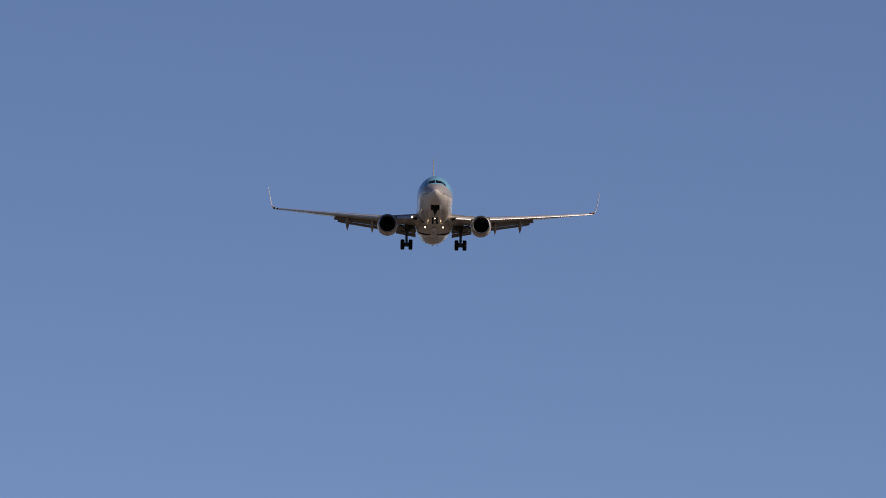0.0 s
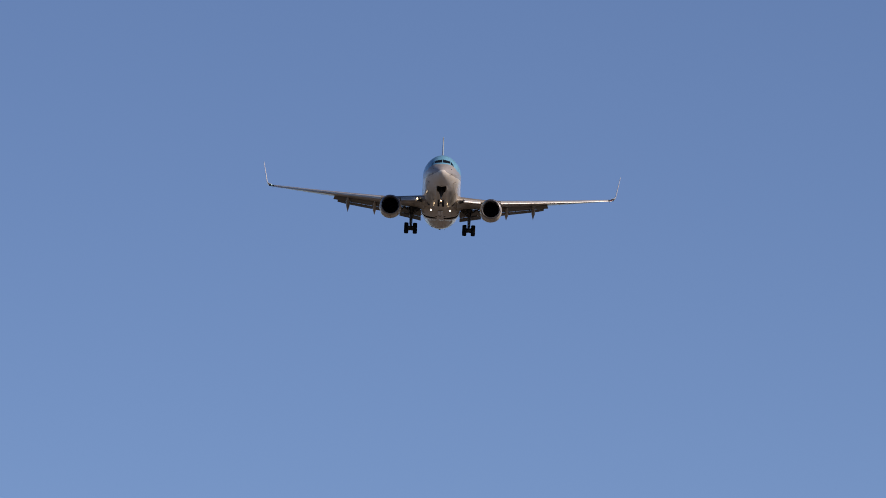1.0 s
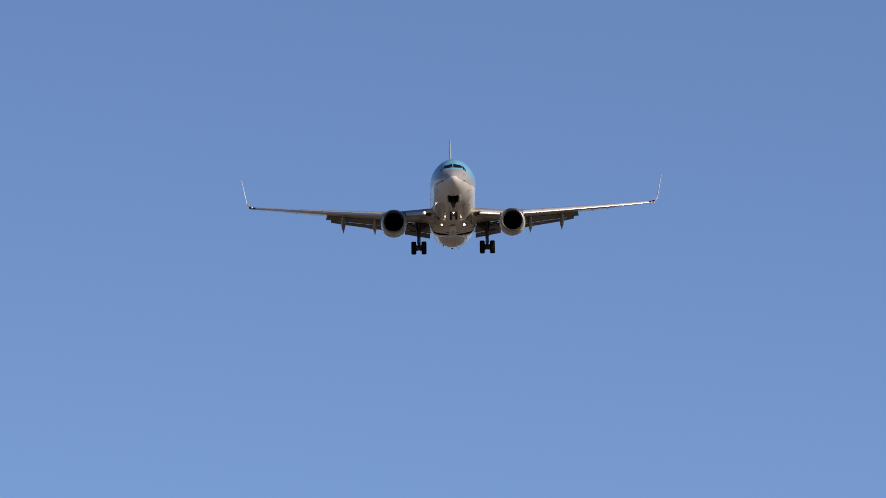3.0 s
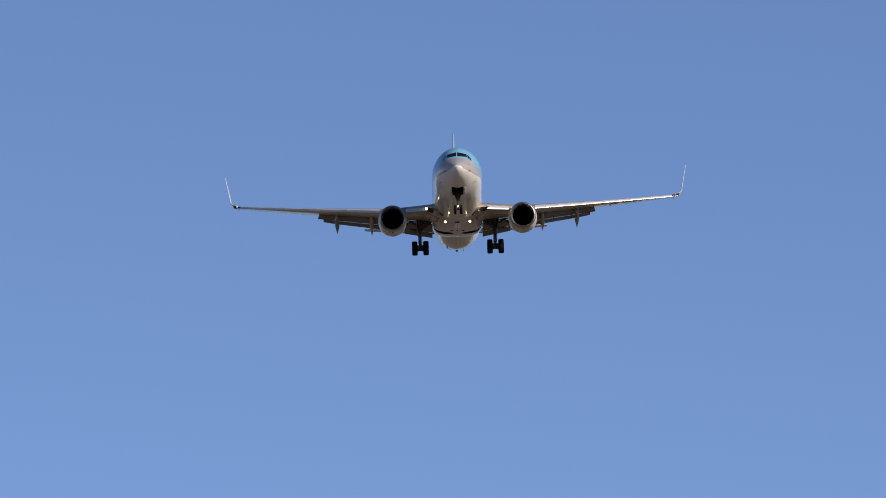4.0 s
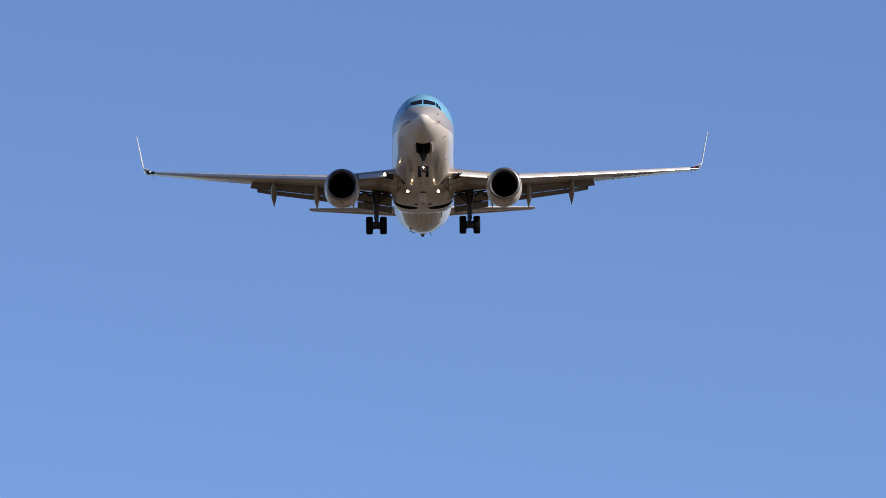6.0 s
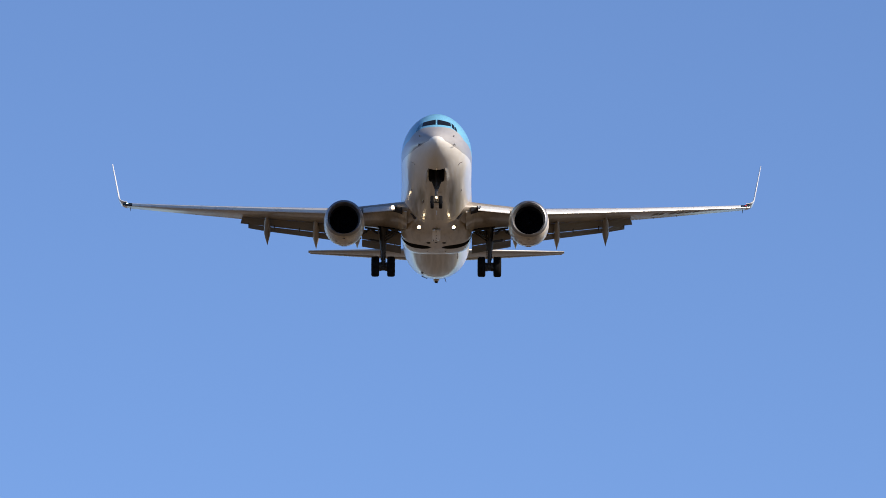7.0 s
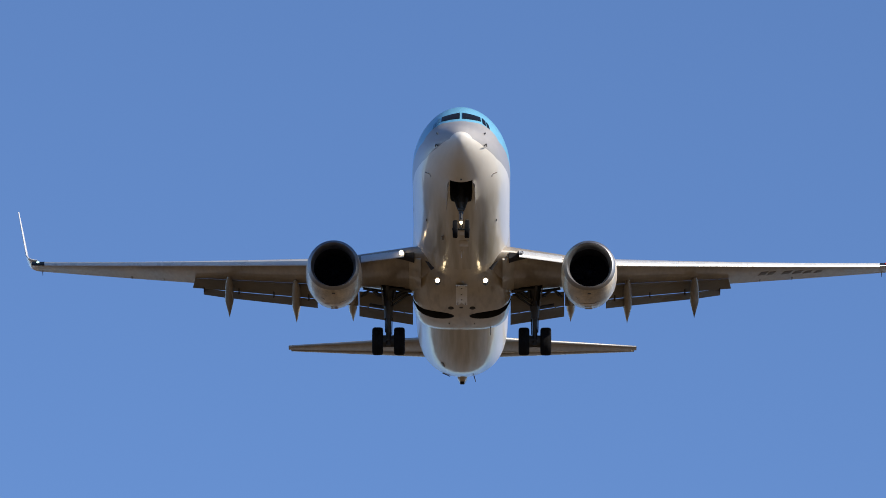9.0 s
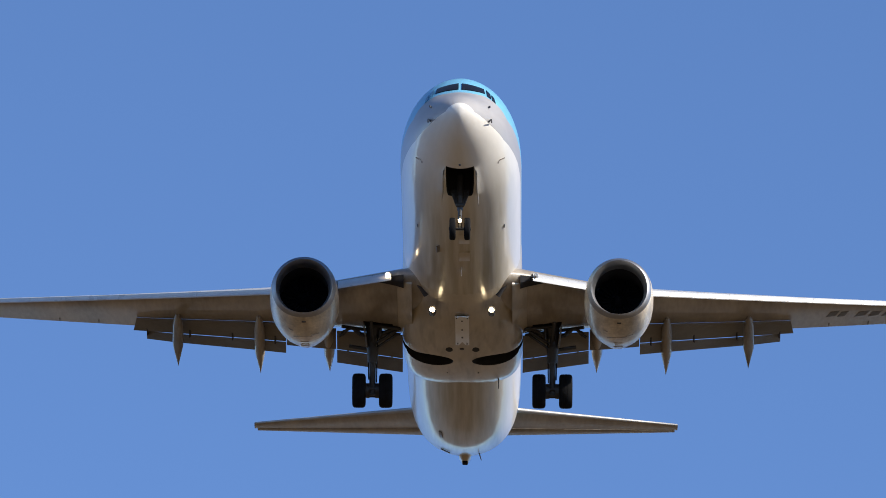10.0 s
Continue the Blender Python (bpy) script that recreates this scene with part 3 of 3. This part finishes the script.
                for dx, y, u in ((0, y1, .54), (w, y1, .54), (w + .13, y0, .34), (.13, y0, .34)):
                    row.append((x + dx, y, wing_z(x + dx) + c * foil(u, -1, thick(x)) - LE_DROP * (1 - u) + dz))
                ring.append(row)
            part("marking_bar", loft(bmesh.new(), ring), M_BAR, wing, "dark painted bar under the wing")
    return wing


for s in (-1, 1):
    build_wing(s)


# ---- engines ----
def build_engine(s):
    cx = 4.972
    outer = [(11.62, .885), (11.66, .95), (11.78, 1.01), (12.0, 1.05), (12.5, 1.085), (13.2, 1.09), (13.8, 1.06), (14.4, .97), (15.0, .85), (15.5, .70), (15.9, .57), (16.3, .46)]
    inner = [(16.28, .44), (14.6, .80), (13.2, .84), (12.5, .79), (12.1, .775), (11.85, .79), (11.70, .83)]

    def nac(y, r, k):
        lean = 0.10 * (1 - min(1, max(0, (y - 11.6) / 1.2)))
        zc = -2.195 + 0.002 * (y - 11.6)
        ring = []
        for i in range(48):
            a = i * math.tau / 48
            c, d = math.cos(a), math.sin(a)
            flat = 1.0 - 0.05 * max(0.0, -c) ** 4 * k
            wide = 1.0 + 0.02 * max(0.0, -c) * k
            ring.append((s * cx + r * d * wide, y - lean * c, zc + r * c * flat))
        return ring

    cowl = part("engine_nacelle", loft(bmesh.new(), [nac(y, r, 1) for y, r in outer[2:]] + [nac(*inner[0], 0), nac(*inner[1], 0)], (False, False)),
                M_NAC, airliner, "white turbofan nacelle with stained underside", 50)
    lip = [nac(y, r, 0) for y, r in inner[4:]] + [nac(y, r, 1) for y, r in outer[:3]]
    part("inlet_lip", loft(bmesh.new(), lip, (False, False)), M_LIP, cowl, "polished metal inlet lip", 60)
    part("inlet_duct", loft(bmesh.new(), [nac(12.09, .776, 0), nac(12.5, .789, 0), nac(13.2, .84, 0), nac(13.25, .1, 0)], (False, True)), M_RECESS, cowl, "inlet lining, near-black for the shade inside")
    zc = -2.20
    for k in range(24):
        a = k * math.tau / 24
        rings = []
        for r, tw, ch in ((.22, 20, .16), (.5, 42, .22), (.76, 60, .26)):
            ax = Vector((math.sin(a), 0, math.cos(a)))
            tn = Vector((math.cos(a), 0, -math.sin(a)))
            d = tn * math.sin(radians(tw)) + Vector((0, math.cos(radians(tw)), 0))
            o = Vector((s * cx, 12.95, zc)) + ax * r
            n = ax.cross(d) * 0.012
            rings.append([o - d * ch / 2 - n, o + d * ch / 2 - n, o + d * ch / 2 + n, o - d * ch / 2 + n])
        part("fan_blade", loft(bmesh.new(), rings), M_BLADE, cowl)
    part("spinner", revolve(bmesh.new(), [(12.55, .01), (12.6, .07), (12.75, .16), (12.95, .24), (13.1, .25)], (s * cx, 0, zc), "Y", 24), M_BLADE, cowl, "cone at the fan's middle, darkened for the inlet's shade")
    part("exhaust_nozzle", revolve(bmesh.new(), [(14.4, .42), (15.5, .40), (16.5, .35), (16.7, .32), (16.65, .29), (16.4, .24), (16.9, .17), (17.2, .05)], (s * cx, 0, -2.03), "Y", 32), M_NOZZLE, cowl, "burnt metal exhaust nozzle")
    rings = []
    for y, w, lo, hi in ((13.2, .05, -1.35, -1.16), (13.9, .15, -1.4, -1.04), (14.7, .20, -1.5, -.86), (16.0, .21, -1.6, -.72), (17.4, .18, -1.5, -.75), (18.8, .06, -1.05, -.85)):
        rings.append([(s * cx + w * a, y, lo if b < 0 else hi) for a, b in ((-1, -1), (1, -1), (1, .4), (.6, 1), (-.6, 1), (-1, .4))])
        rings[-1] = [(x, yy, lo + (hi - lo) * (0 if b < 0 else (0.8 if b < 1 else 1))) for (x, yy, _), (a, b) in zip(rings[-1], ((-1, -1), (1, -1), (1, .4), (.6, 1), (-.6, 1), (-1, .4)))]
    part("engine_pylon", loft(bmesh.new(), rings), M_WHITE, cowl, "white pylon under the wing", 45)
    # strake on the inboard side, drain marks and latches under the cowl
    part("nacelle_strake", box(bmesh.new(), (s * (cx - 0.84), 13.4, -1.42), (0.03, 0.7, 0.16), Matrix.Rotation(s * radians(-45), 3, "Y"), 0.008), M_WHITE, cowl)
    for y, x, w, d, mat in ((12.15, 0, .13, .10, M_MARK), (12.95, -.42, .16, .03, M_GREY), (13.3, .34, .26, .03, M_GREY), (13.5, -.06, .62, .025, M_GREY),
                            (14.2, -.01, .26, .04, M_GREY), (14.6, .01, .24, .05, M_GREY), (14.95, 0, .30, .06, M_GREY)):
        r = float(np.interp(y, [p[0] for p in outer], [p[1] for p in outer]))
        z = -2.195 - math.sqrt(max(0, r * r - x * x)) * (0.95 if abs(x) < .2 else 0.985) + 0.002 * (y - 11.6)
        part("cowl_latch", box(bmesh.new(), (s * cx + x, y, z), (w, d, 0.02), Matrix.Rotation(math.asin(-x / r), 3, "Y") if abs(x) > .1 else None, 0.006), mat, cowl)
    return cowl


for s in (-1, 1):
    build_engine(s)


# ---- tail ----
def tail_ring(s, x, le, te, z, t=0.09):
    c = te - le
    return [(s * x, le + c * u, z + c * foil(u, 1, t) - c * .016 * 4 * u * (1 - u)) for u in UPPER[::-1]] + \
           [(s * x, le + c * u, z + c * foil(u, -1, t) - c * .016 * 4 * u * (1 - u)) for u in UPPER[1:]]


for s in (-1, 1):
    def stab_at(x, a, b):
        k = (x - 0.6) / 6.6
        le, te = 30.5 + 4.55 * k, 33.65 + 2.2 * k
        c = te - le
        return tail_ring(s, x, le + c * a, le + c * b, 0.27 + 0.90 * k, 0.085 / (b - a) * (0.9 if b - a < .5 else 1) if b - a > .5 else 0.14)

    stab = part("tailplane", loft(bmesh.new(), [stab_at(x, 0, .74) for x in np.linspace(.6, 7.2, 8)]), M_GREY, airliner, "grey horizontal tailplane", 40)
    part("leading_edge", loft(bmesh.new(), [[(a, b - 0.02, c + (0.012 if c > stab_at(x, 0, .74)[13][2] else -0.012)) for a, b, c in stab_at(x, 0, .74)[9:18]] for x in np.linspace(.8, 7.18, 6)], (True, True)), M_SEAM, stab, "dull metal leading edge", 60)
    part("elevator", loft(bmesh.new(), [stab_at(x, .742, 1.0) for x in np.linspace(1.1, 7.1, 6)]), M_GREY, stab, "hinged grey elevator", 40)


def fin_ring(z, le, te, t):
    c = te - le
    up = [(foil(u, 1, t) * c - c * .016 * 4 * u * (1 - u), le + c * u, z) for u in UPPER[::-1]]
    return up + [(foil(u, -1, t) * c - c * .016 * 4 * u * (1 - u), le + c * u, z) for u in UPPER[1:]]


def fin_at(z, a, b, t):
    k = (z - 1.5) / 7.55
    le, te = 30.0 + 7.0 * k, 35.9 + 2.95 * k
    c = te - le
    return fin_ring(z, le + c * a, le + c * b, t)


fin = part("tail_fin", loft(bmesh.new(), [fin_at(z, 0, .70, .11) for z in np.linspace(1.5, 9.05, 9)]), M_BLUE, airliner, "pale blue tail fin", 40)
part("leading_edge", loft(bmesh.new(), [[(a * 1.06, b - 0.02, c) for a, b, c in fin_at(z, 0, .70, .11)[10:17]] for z in np.linspace(1.9, 9.0, 6)]), M_SLAT, fin, "pale metal leading edge", 60)
part("rudder", loft(bmesh.new(), [fin_at(z, .71, 1.0, .15) for z in np.linspace(1.7, 8.95, 7)]), M_BLUE, fin, "pale blue rudder", 40)
part("dorsal_fillet", loft(bmesh.new(), [[(w, y, 1.75), (0.02, y, z), (-0.02, y, z), (-w, y, 1.75)] for y, z, w in
     ((26.0, 1.90, .03), (28.0, 2.2, .10), (30.0, 2.75, .16), (31.5, 3.3, .22))]), M_BLUE, fin, "low blue fillet before the fin")
skid = loft(bmesh.new(), [[(w * a, 31.5 + k * .3 + b * d, -1.0 - k * .30) for a, b in ((-1, -.6), (-.6, -1), (.6, -1), (1, -.6), (1, .6), (.6, 1), (-.6, 1), (-1, .6))]
                          for k, w, d in ((0, .18, .7), (.4, .20, .60), (.65, .165, .42), (1.0, .10, .22))])
skid = part("tail_skid", skid, M_FAIR, airliner, "small tapered tail skid with a dark shoe")
part("skid_shoe", box(bmesh.new(), (0, 31.8, -1.315), (0.17, 0.34, 0.045), None, 0.02), M_RUBBER, skid, "dark worn skid shoe")


def keel(y):
    return smooth_table(FUSELAGE, np.array([y]))[0][1]


part("drain_mast", tube(bmesh.new(), (-.80, 30.3, keel(30.3) + .16), (-.50, 30.45, keel(30.3) + .06), .022, .015), M_MARK, fuselage)
part("drain_mast", tube(bmesh.new(), (.48, 30.7, keel(30.7) + .04), (.55, 30.95, keel(30.7) - .12), .022, .015), M_MARK, fuselage)
part("service_panel", box(bmesh.new(), (-.78, 27.5, keel(27.5) + .165), (.11, .75, .03), Matrix.Rotation(radians(27), 3, "Y") @ Matrix.Rotation(radians(5), 3, "X"), .006), M_FLAP, fuselage, "small dark service panel under the tail")


# ---- undercarriage ----
def wheel(parent, x, y, z, r, w):
    p = [(-w / 2, r * .55), (-w / 2, r * .80), (-w * .46, r * .92), (-w * .34, r * .985), (-w * .12, r), (-w * .11, r * .985), (-w * .09, r * .985), (-w * .08, r),
         (w * .08, r), (w * .09, r * .985), (w * .11, r * .985), (w * .12, r), (w * .34, r * .985), (w * .46, r * .92), (w / 2, r * .80), (w / 2, r * .55)]
    part("tyre", revolve(bmesh.new(), p, (x, y, z), "X", 40), M_RUBBER, parent, "black grooved tyre", 35)
    q = [(-w * .44, r * .1), (-w * .40, r * .35), (-w * .50, r * .5), (-w * .505, r * .57), (w * .505, r * .57), (w * .50, r * .5), (w * .40, r * .35), (w * .44, r * .1)]
    part("wheel_rim", revolve(bmesh.new(), q, (x, y, z), "X", 32), M_STEEL, parent, "grey wheel rim", 35)


def build_main_gear(s):
    x, y, z = s * 2.89, 18.15, -3.43
    bm = bmesh.new()
    tube(bm, (x + s * .12, 17.78, -0.75), (x, 17.98, -2.5), .165, .125)
    tube(bm, (x, 17.97, -2.45), (x, 18.13, -3.48), .105, .10)
    tube(bm, (x, 17.90, -2.05), (x, 17.97, -2.42), .20, .16)
    tube(bm, (x - s * .03, 17.83, -1.35), (x, 17.93, -1.65), .20, .16)
    tube(bm, (x, 18.10, -3.28), (x, 18.15, -3.60), .13, .12)
    gear = part("main_gear", bm, M_STEEL, airliner, "lowered main undercarriage leg with twin wheels", 40)
    part("axle", tube(bmesh.new(), (x - .62, y, z), (x + .62, y, z), .075), M_STEEL, gear)
    for d in (-.43, .43):
        wheel(gear, x + d, y, z, .555, .43)
        part("brake_pack", revolve(bmesh.new(), [(-.1, .1), (-.1, .24), (.1, .24), (.1, .1)], (x + d * .45, y, z), "X", 24), M_STEEL, gear)
    bm = bmesh.new()
    tube(bm, (x, 17.98, -1.7), (s * 1.7, 17.63, -1.25), .065)
    tube(bm, (x, 17.93, -1.3), (s * 1.8, 17.58, -1.05), .05)
    part("side_brace", bm, M_STEEL, gear, "folding side brace")
    bm = bmesh.new()
    tube(bm, (x, 18.18, -2.5), (x, 18.51, -2.95), .05, .035)
    tube(bm, (x, 18.51, -2.95), (x, 18.25, -3.35), .035, .05)
    part("torque_link", bm, M_STEEL, gear)
    for k in range(6):
        a = k * math.tau / 6
        bm = tube(bmesh.new(), (x - .10, y + .19 * math.cos(a), z + .19 * math.sin(a)), (x + .10, y + .19 * math.cos(a), z + .19 * math.sin(a)), .035)
        part("brake_rod", bm, M_STEEL, gear)
    part("beam_hanger", tube(bmesh.new(), (s * 4.0, 18.3, -1.05), (s * 1.9, 18.05, -1.42), .07), M_STEEL, gear, "cross beam above the leg")
    part("upper_brace", tube(bmesh.new(), (x, 17.95, -1.95), (s * 1.95, 17.75, -1.40), .05), M_STEEL, gear)
    part("retraction_jack", tube(bmesh.new(), (x + s * .2, 17.9, -1.15), (x - s * .12, 18.02, -2.2), .07, .05), M_STEEL, gear)
    part("drag_strut", tube(bmesh.new(), (x, 17.95, -2.0), (x + s * .05, 17.2, -1.3), .055), M_STEEL, gear)
    part("leg_collar", tube(bmesh.new(), (x, 17.955, -2.36), (x, 17.985, -2.54), .17, .165), M_STEEL, gear)
    bm = bmesh.new()
    pts = [(x + s * (.05 + 1.05 * k), 17.86 + .12 * k, -1.52 - .14 * math.sin(k * 7.5)) for k in np.linspace(0, 1, 11)]
    for k, (a, b) in enumerate(zip(pts, pts[1:])):
        tube(bm, a, b, .075 if k in (3, 4, 8) else .05)
    part("walking_beam", bm, M_STEEL, gear)
    part("hydraulic_line", tube(bmesh.new(), (x + s * .16, 17.83, -1.2), (x + s * .12, 18.01, -3.1), .02), M_RUBBER, gear)
    part("hydraulic_line", tube(bmesh.new(), (x - s * .16, 17.83, -1.2), (x - s * .13, 18.01, -3.2), .02), M_RUBBER, gear)
    # links and levers under the open well
    for a, b, r in (((s * 3.9, 18.05, -1.28), (s * 2.0, 18.05, -1.56), .055), ((x + s * .1, 17.7, -1.35), (s * 1.98, 17.5, -1.55), .06), ((x, 18.05, -2.1), (s * 2.15, 17.9, -1.62), .045),
                    ((x - s * .25, 17.7, -1.15), (x - s * .22, 17.85, -1.75), .06), ((x + s * .2, 18.05, -2.05), (x + s * .75, 18.15, -1.92), .06)):
        part("linkage", tube(bmesh.new(), a, b, r), M_STEEL, gear)
    part("gear_door", box(bmesh.new(), (x + s * .27, 17.83, -1.45), (0.04, 0.55, 1.25), Matrix.Rotation(s * radians(8), 3, "Y"), 0.012), M_FLAP, gear, "narrow grey door on the leg")
    return gear


for s in (-1, 1):
    build_main_gear(s)

bm = bmesh.new()
tube(bm, (0, 3.83, -2.0), (0, 3.88, -2.45), .10, .085)
tube(bm, (0, 3.84, -2.4), (0, 3.82, -3.09), .06)
tube(bm, (-.12, 3.8, -2.3), (.12, 3.8, -2.3), .07)
nose_gear = part("nose_gear", bm, M_STEEL, airliner, "lowered nose undercarriage leg with twin wheels", 40)
part("axle", tube(bmesh.new(), (-.34, 3.82, -3.07), (.34, 3.82, -3.07), .05), M_STEEL, nose_gear)
for d in (-.225, .225):
    wheel(nose_gear, d, 3.82, -3.07, .345, .19)
bm = bmesh.new()
for d in (-.1, .1):
    tube(bm, (d * 2, 4.6, -1.6), (d, 3.95, -2.25), .035)
part("drag_brace", bm, M_STEEL, nose_gear, "forked drag brace")
bm = bmesh.new()
tube(bm, (0, 3.78, -2.45), (0, 3.62, -2.72), .035)
tube(bm, (0, 3.62, -2.72), (0, 3.84, -2.95), .035)
part("torque_link", bm, M_STEEL, nose_gear)
# Upper leg in the same near-black, so the bay's shade is painted on it.
part("upper_strut", tube(bmesh.new(), (0, 3.75, -1.35), (0, 3.84, -2.05), .10, .10), M_DARK, nose_gear)
bm = loft(bmesh.new(), [[(-w, y - d, z), (w, y - d, z), (w, y + d, z), (-w, y + d, z)] for w, y, d, z in ((.30, 3.95, .10, -1.78), (.22, 3.95, .14, -2.0), (.17, 3.93, .13, -2.16), (.12, 3.90, .10, -2.30))])
bmesh.ops.bevel(bm, geom=bm.edges[:], offset=0.02, segments=1, affect="EDGES")
part("leg_shroud", bm, M_DARK, nose_gear, "dark tapered steering unit")
part("taxi_light", revolve(bmesh.new(), [(3.60, .02), (3.60, .04), (3.64, .055), (3.75, .04)], (0, 0, -2.86), "Y", 20), M_LAMP, nose_gear, "lit white taxi light")
for s in (-1, 1):
    rings = []
    for t, k in ((0, 0), (.0, .5), (0, 1), (.03, 1), (.03, .5), (.03, 0)):
        bow = .44 + .055 * math.sin(k * 1.9) + t
        rings.append([(s * (bow + .03 * (y - 2.33)), y, -1.62 - .085 * (y - 2.3) - k * (.24 + .16 * (y - 2.35))) for y in np.linspace(2.33, 4.0, 7)])
    part("nose_gear_door", loft(bmesh.new(), rings), M_WHITE, nose_gear, "open white nose gear door", 30)
    # lamps set in the fairing's front
    lamp_ob = part("landing_light", revolve(bmesh.new(), [(13.735, .02), (13.73, .055), (13.745, .086), (13.76, .086)], (s * .94, 0, -2.21), "Y", 20), M_LAMP, fairing, "lit white landing light")
    part("lamp_housing", revolve(bmesh.new(), [(13.80, .09), (13.715, .105), (13.72, .12), (14.1, .11), (14.2, .05)], (s * .94, 0, -2.20), "Y", 20), M_STEEL, lamp_ob, "grey lamp housing")
    # probes and small marks on the nose
    px, pz = .87, -.60
    py = skin(px, pz)
    part("pitot_probe", box(bmesh.new(), (s * (px + .05), py + .05, pz - .02), (.02, .11, .11), Matrix.Rotation(s * radians(40), 3, "Y"), .006), M_STEEL, fuselage, "metal air data probe")
    part("pitot_tip", tube(bmesh.new(), (s * (px + .10), py - .18, pz - .07), (s * (px + .10), py + .08, pz - .07), .014, .02), M_STEEL, fuselage)
    qx, qz = .86, -.14
    qy = skin(qx, qz)
    part("angle_vane", box(bmesh.new(), (s * (qx + .03), qy, qz), (.03, .14, .06), Matrix.Rotation(s * radians(30), 3, "Z"), .006), M_MARK, fuselage)
    ax = side_skin(8.0, -1.45)
    part("static_port", box(bmesh.new(), (s * ax, 8.0, -1.45), (.03, .26, .045), Matrix.Rotation(s * radians(-45), 3, "Y"), .006), M_MARK, fuselage)
for s in (-1, 1):
    hx = 1.27
    hy = skin(hx, -1.15)
    part("service_latch", box(bmesh.new(), (s * hx, hy, -1.15), (.22, .03, .03), Matrix.Rotation(s * radians(-25), 3, "Y"), .006), M_GREY, fuselage)
    part("service_latch", box(bmesh.new(), (s * (hx - .10), hy + .02, -1.22), (.03, .03, .12), None, .006), M_GREY, fuselage)
part("outflow_door", box(bmesh.new(), (-.72, 8.8, -1.94), (.10, .55, .03), Matrix.Rotation(radians(-22), 3, "Y"), .006), M_FLAP, fuselage, "brownish service door")
part("beacon_drain", tube(bmesh.new(), (0, 2.05, -1.55), (0, 2.05, -1.66), .03), M_MARK, fuselage)
for y in (6.4, 7.6, 9.2):
    part("belly_panel", box(bmesh.new(), (.1, y, -2.04 - .004 * (y > 6.5)), (.34, .8, .03), None, .008), M_FAIR, fuselage, "pale access panel on the keel")
part("belly_aerial", box(bmesh.new(), (0, 10.4, -2.12), (.025, .3, .26), Matrix.Rotation(radians(22), 3, "X"), .006), M_WHITE, fuselage)


# ---- a far airliner ----
def build_far():
    far = tagged(new("distant_airliner"), "tiny white airliner far off in the blue sky", "airplane")
    k = 0.11
    prof = [(0, .05), (.6, .8), (2, 1.6), (5, 1.9), (24, 1.9), (31, 1.3), (37, .3)]
    part("fuselage", revolve(bmesh.new(), [((a - 19) * k, r * 1.5 * k) for a, r in prof], (0, 0, 0), "X", 16), M_WHITE, far)
    for s in (-1, 1):
        part("wing", loft(bmesh.new(), [[((a - 19) * k, s * x * k, (z + b) * k) for a, b in ((le, 0), ((le + te) / 2, .35), (te, 0), ((le + te) / 2, -.3))]
             for x, le, te, z in ((1, 14, 21, -1), (17, 22, 23.5, .6))]), M_WHITE, far)
        part("tailplane", loft(bmesh.new(), [[((a - 19) * k, s * x * k, (z + b) * k) for a, b in ((le, 0), ((le + te) / 2, .15), (te, 0), ((le + te) / 2, -.15))]
             for x, le, te, z in ((.5, 32, 35.5, .8), (7, 35.5, 36.8, 1.5))]), M_WHITE, far)
    part("tail_fin", loft(bmesh.new(), [[((a - 19) * k, b * k, z * k) for a, b in ((le, 0), ((le + te) / 2, .25), (te, 0), ((le + te) / 2, -.25))]
         for z, le, te in ((1, 29, 36), (9, 36.5, 38.5))]), M_WHITE, far)
    return far


far_airliner = build_far()


def motions():
    walk(airliner, [(r[0], pose(*r[1:7])) for r in PATH])
    rows = []
    for i in range(11):
        t = float(i)
        az, el = radians(0.437 - 0.13 * (t - 7.5)), radians(14.372 + 0.053 * (t - 7.5))
        d = 4600.0
        rows.append((t, Matrix.Translation((d * math.sin(az) * math.cos(el), d * math.cos(az) * math.cos(el), 1.7 + d * math.sin(el)))
                     @ pose(0, 0, 0, 0, 22, 0) @ pose(0, 0, 0, 0, 0, 190) @ pose(0, 0, 0, -20, 0, 0)))
    walk(far_airliner, rows)


motions()
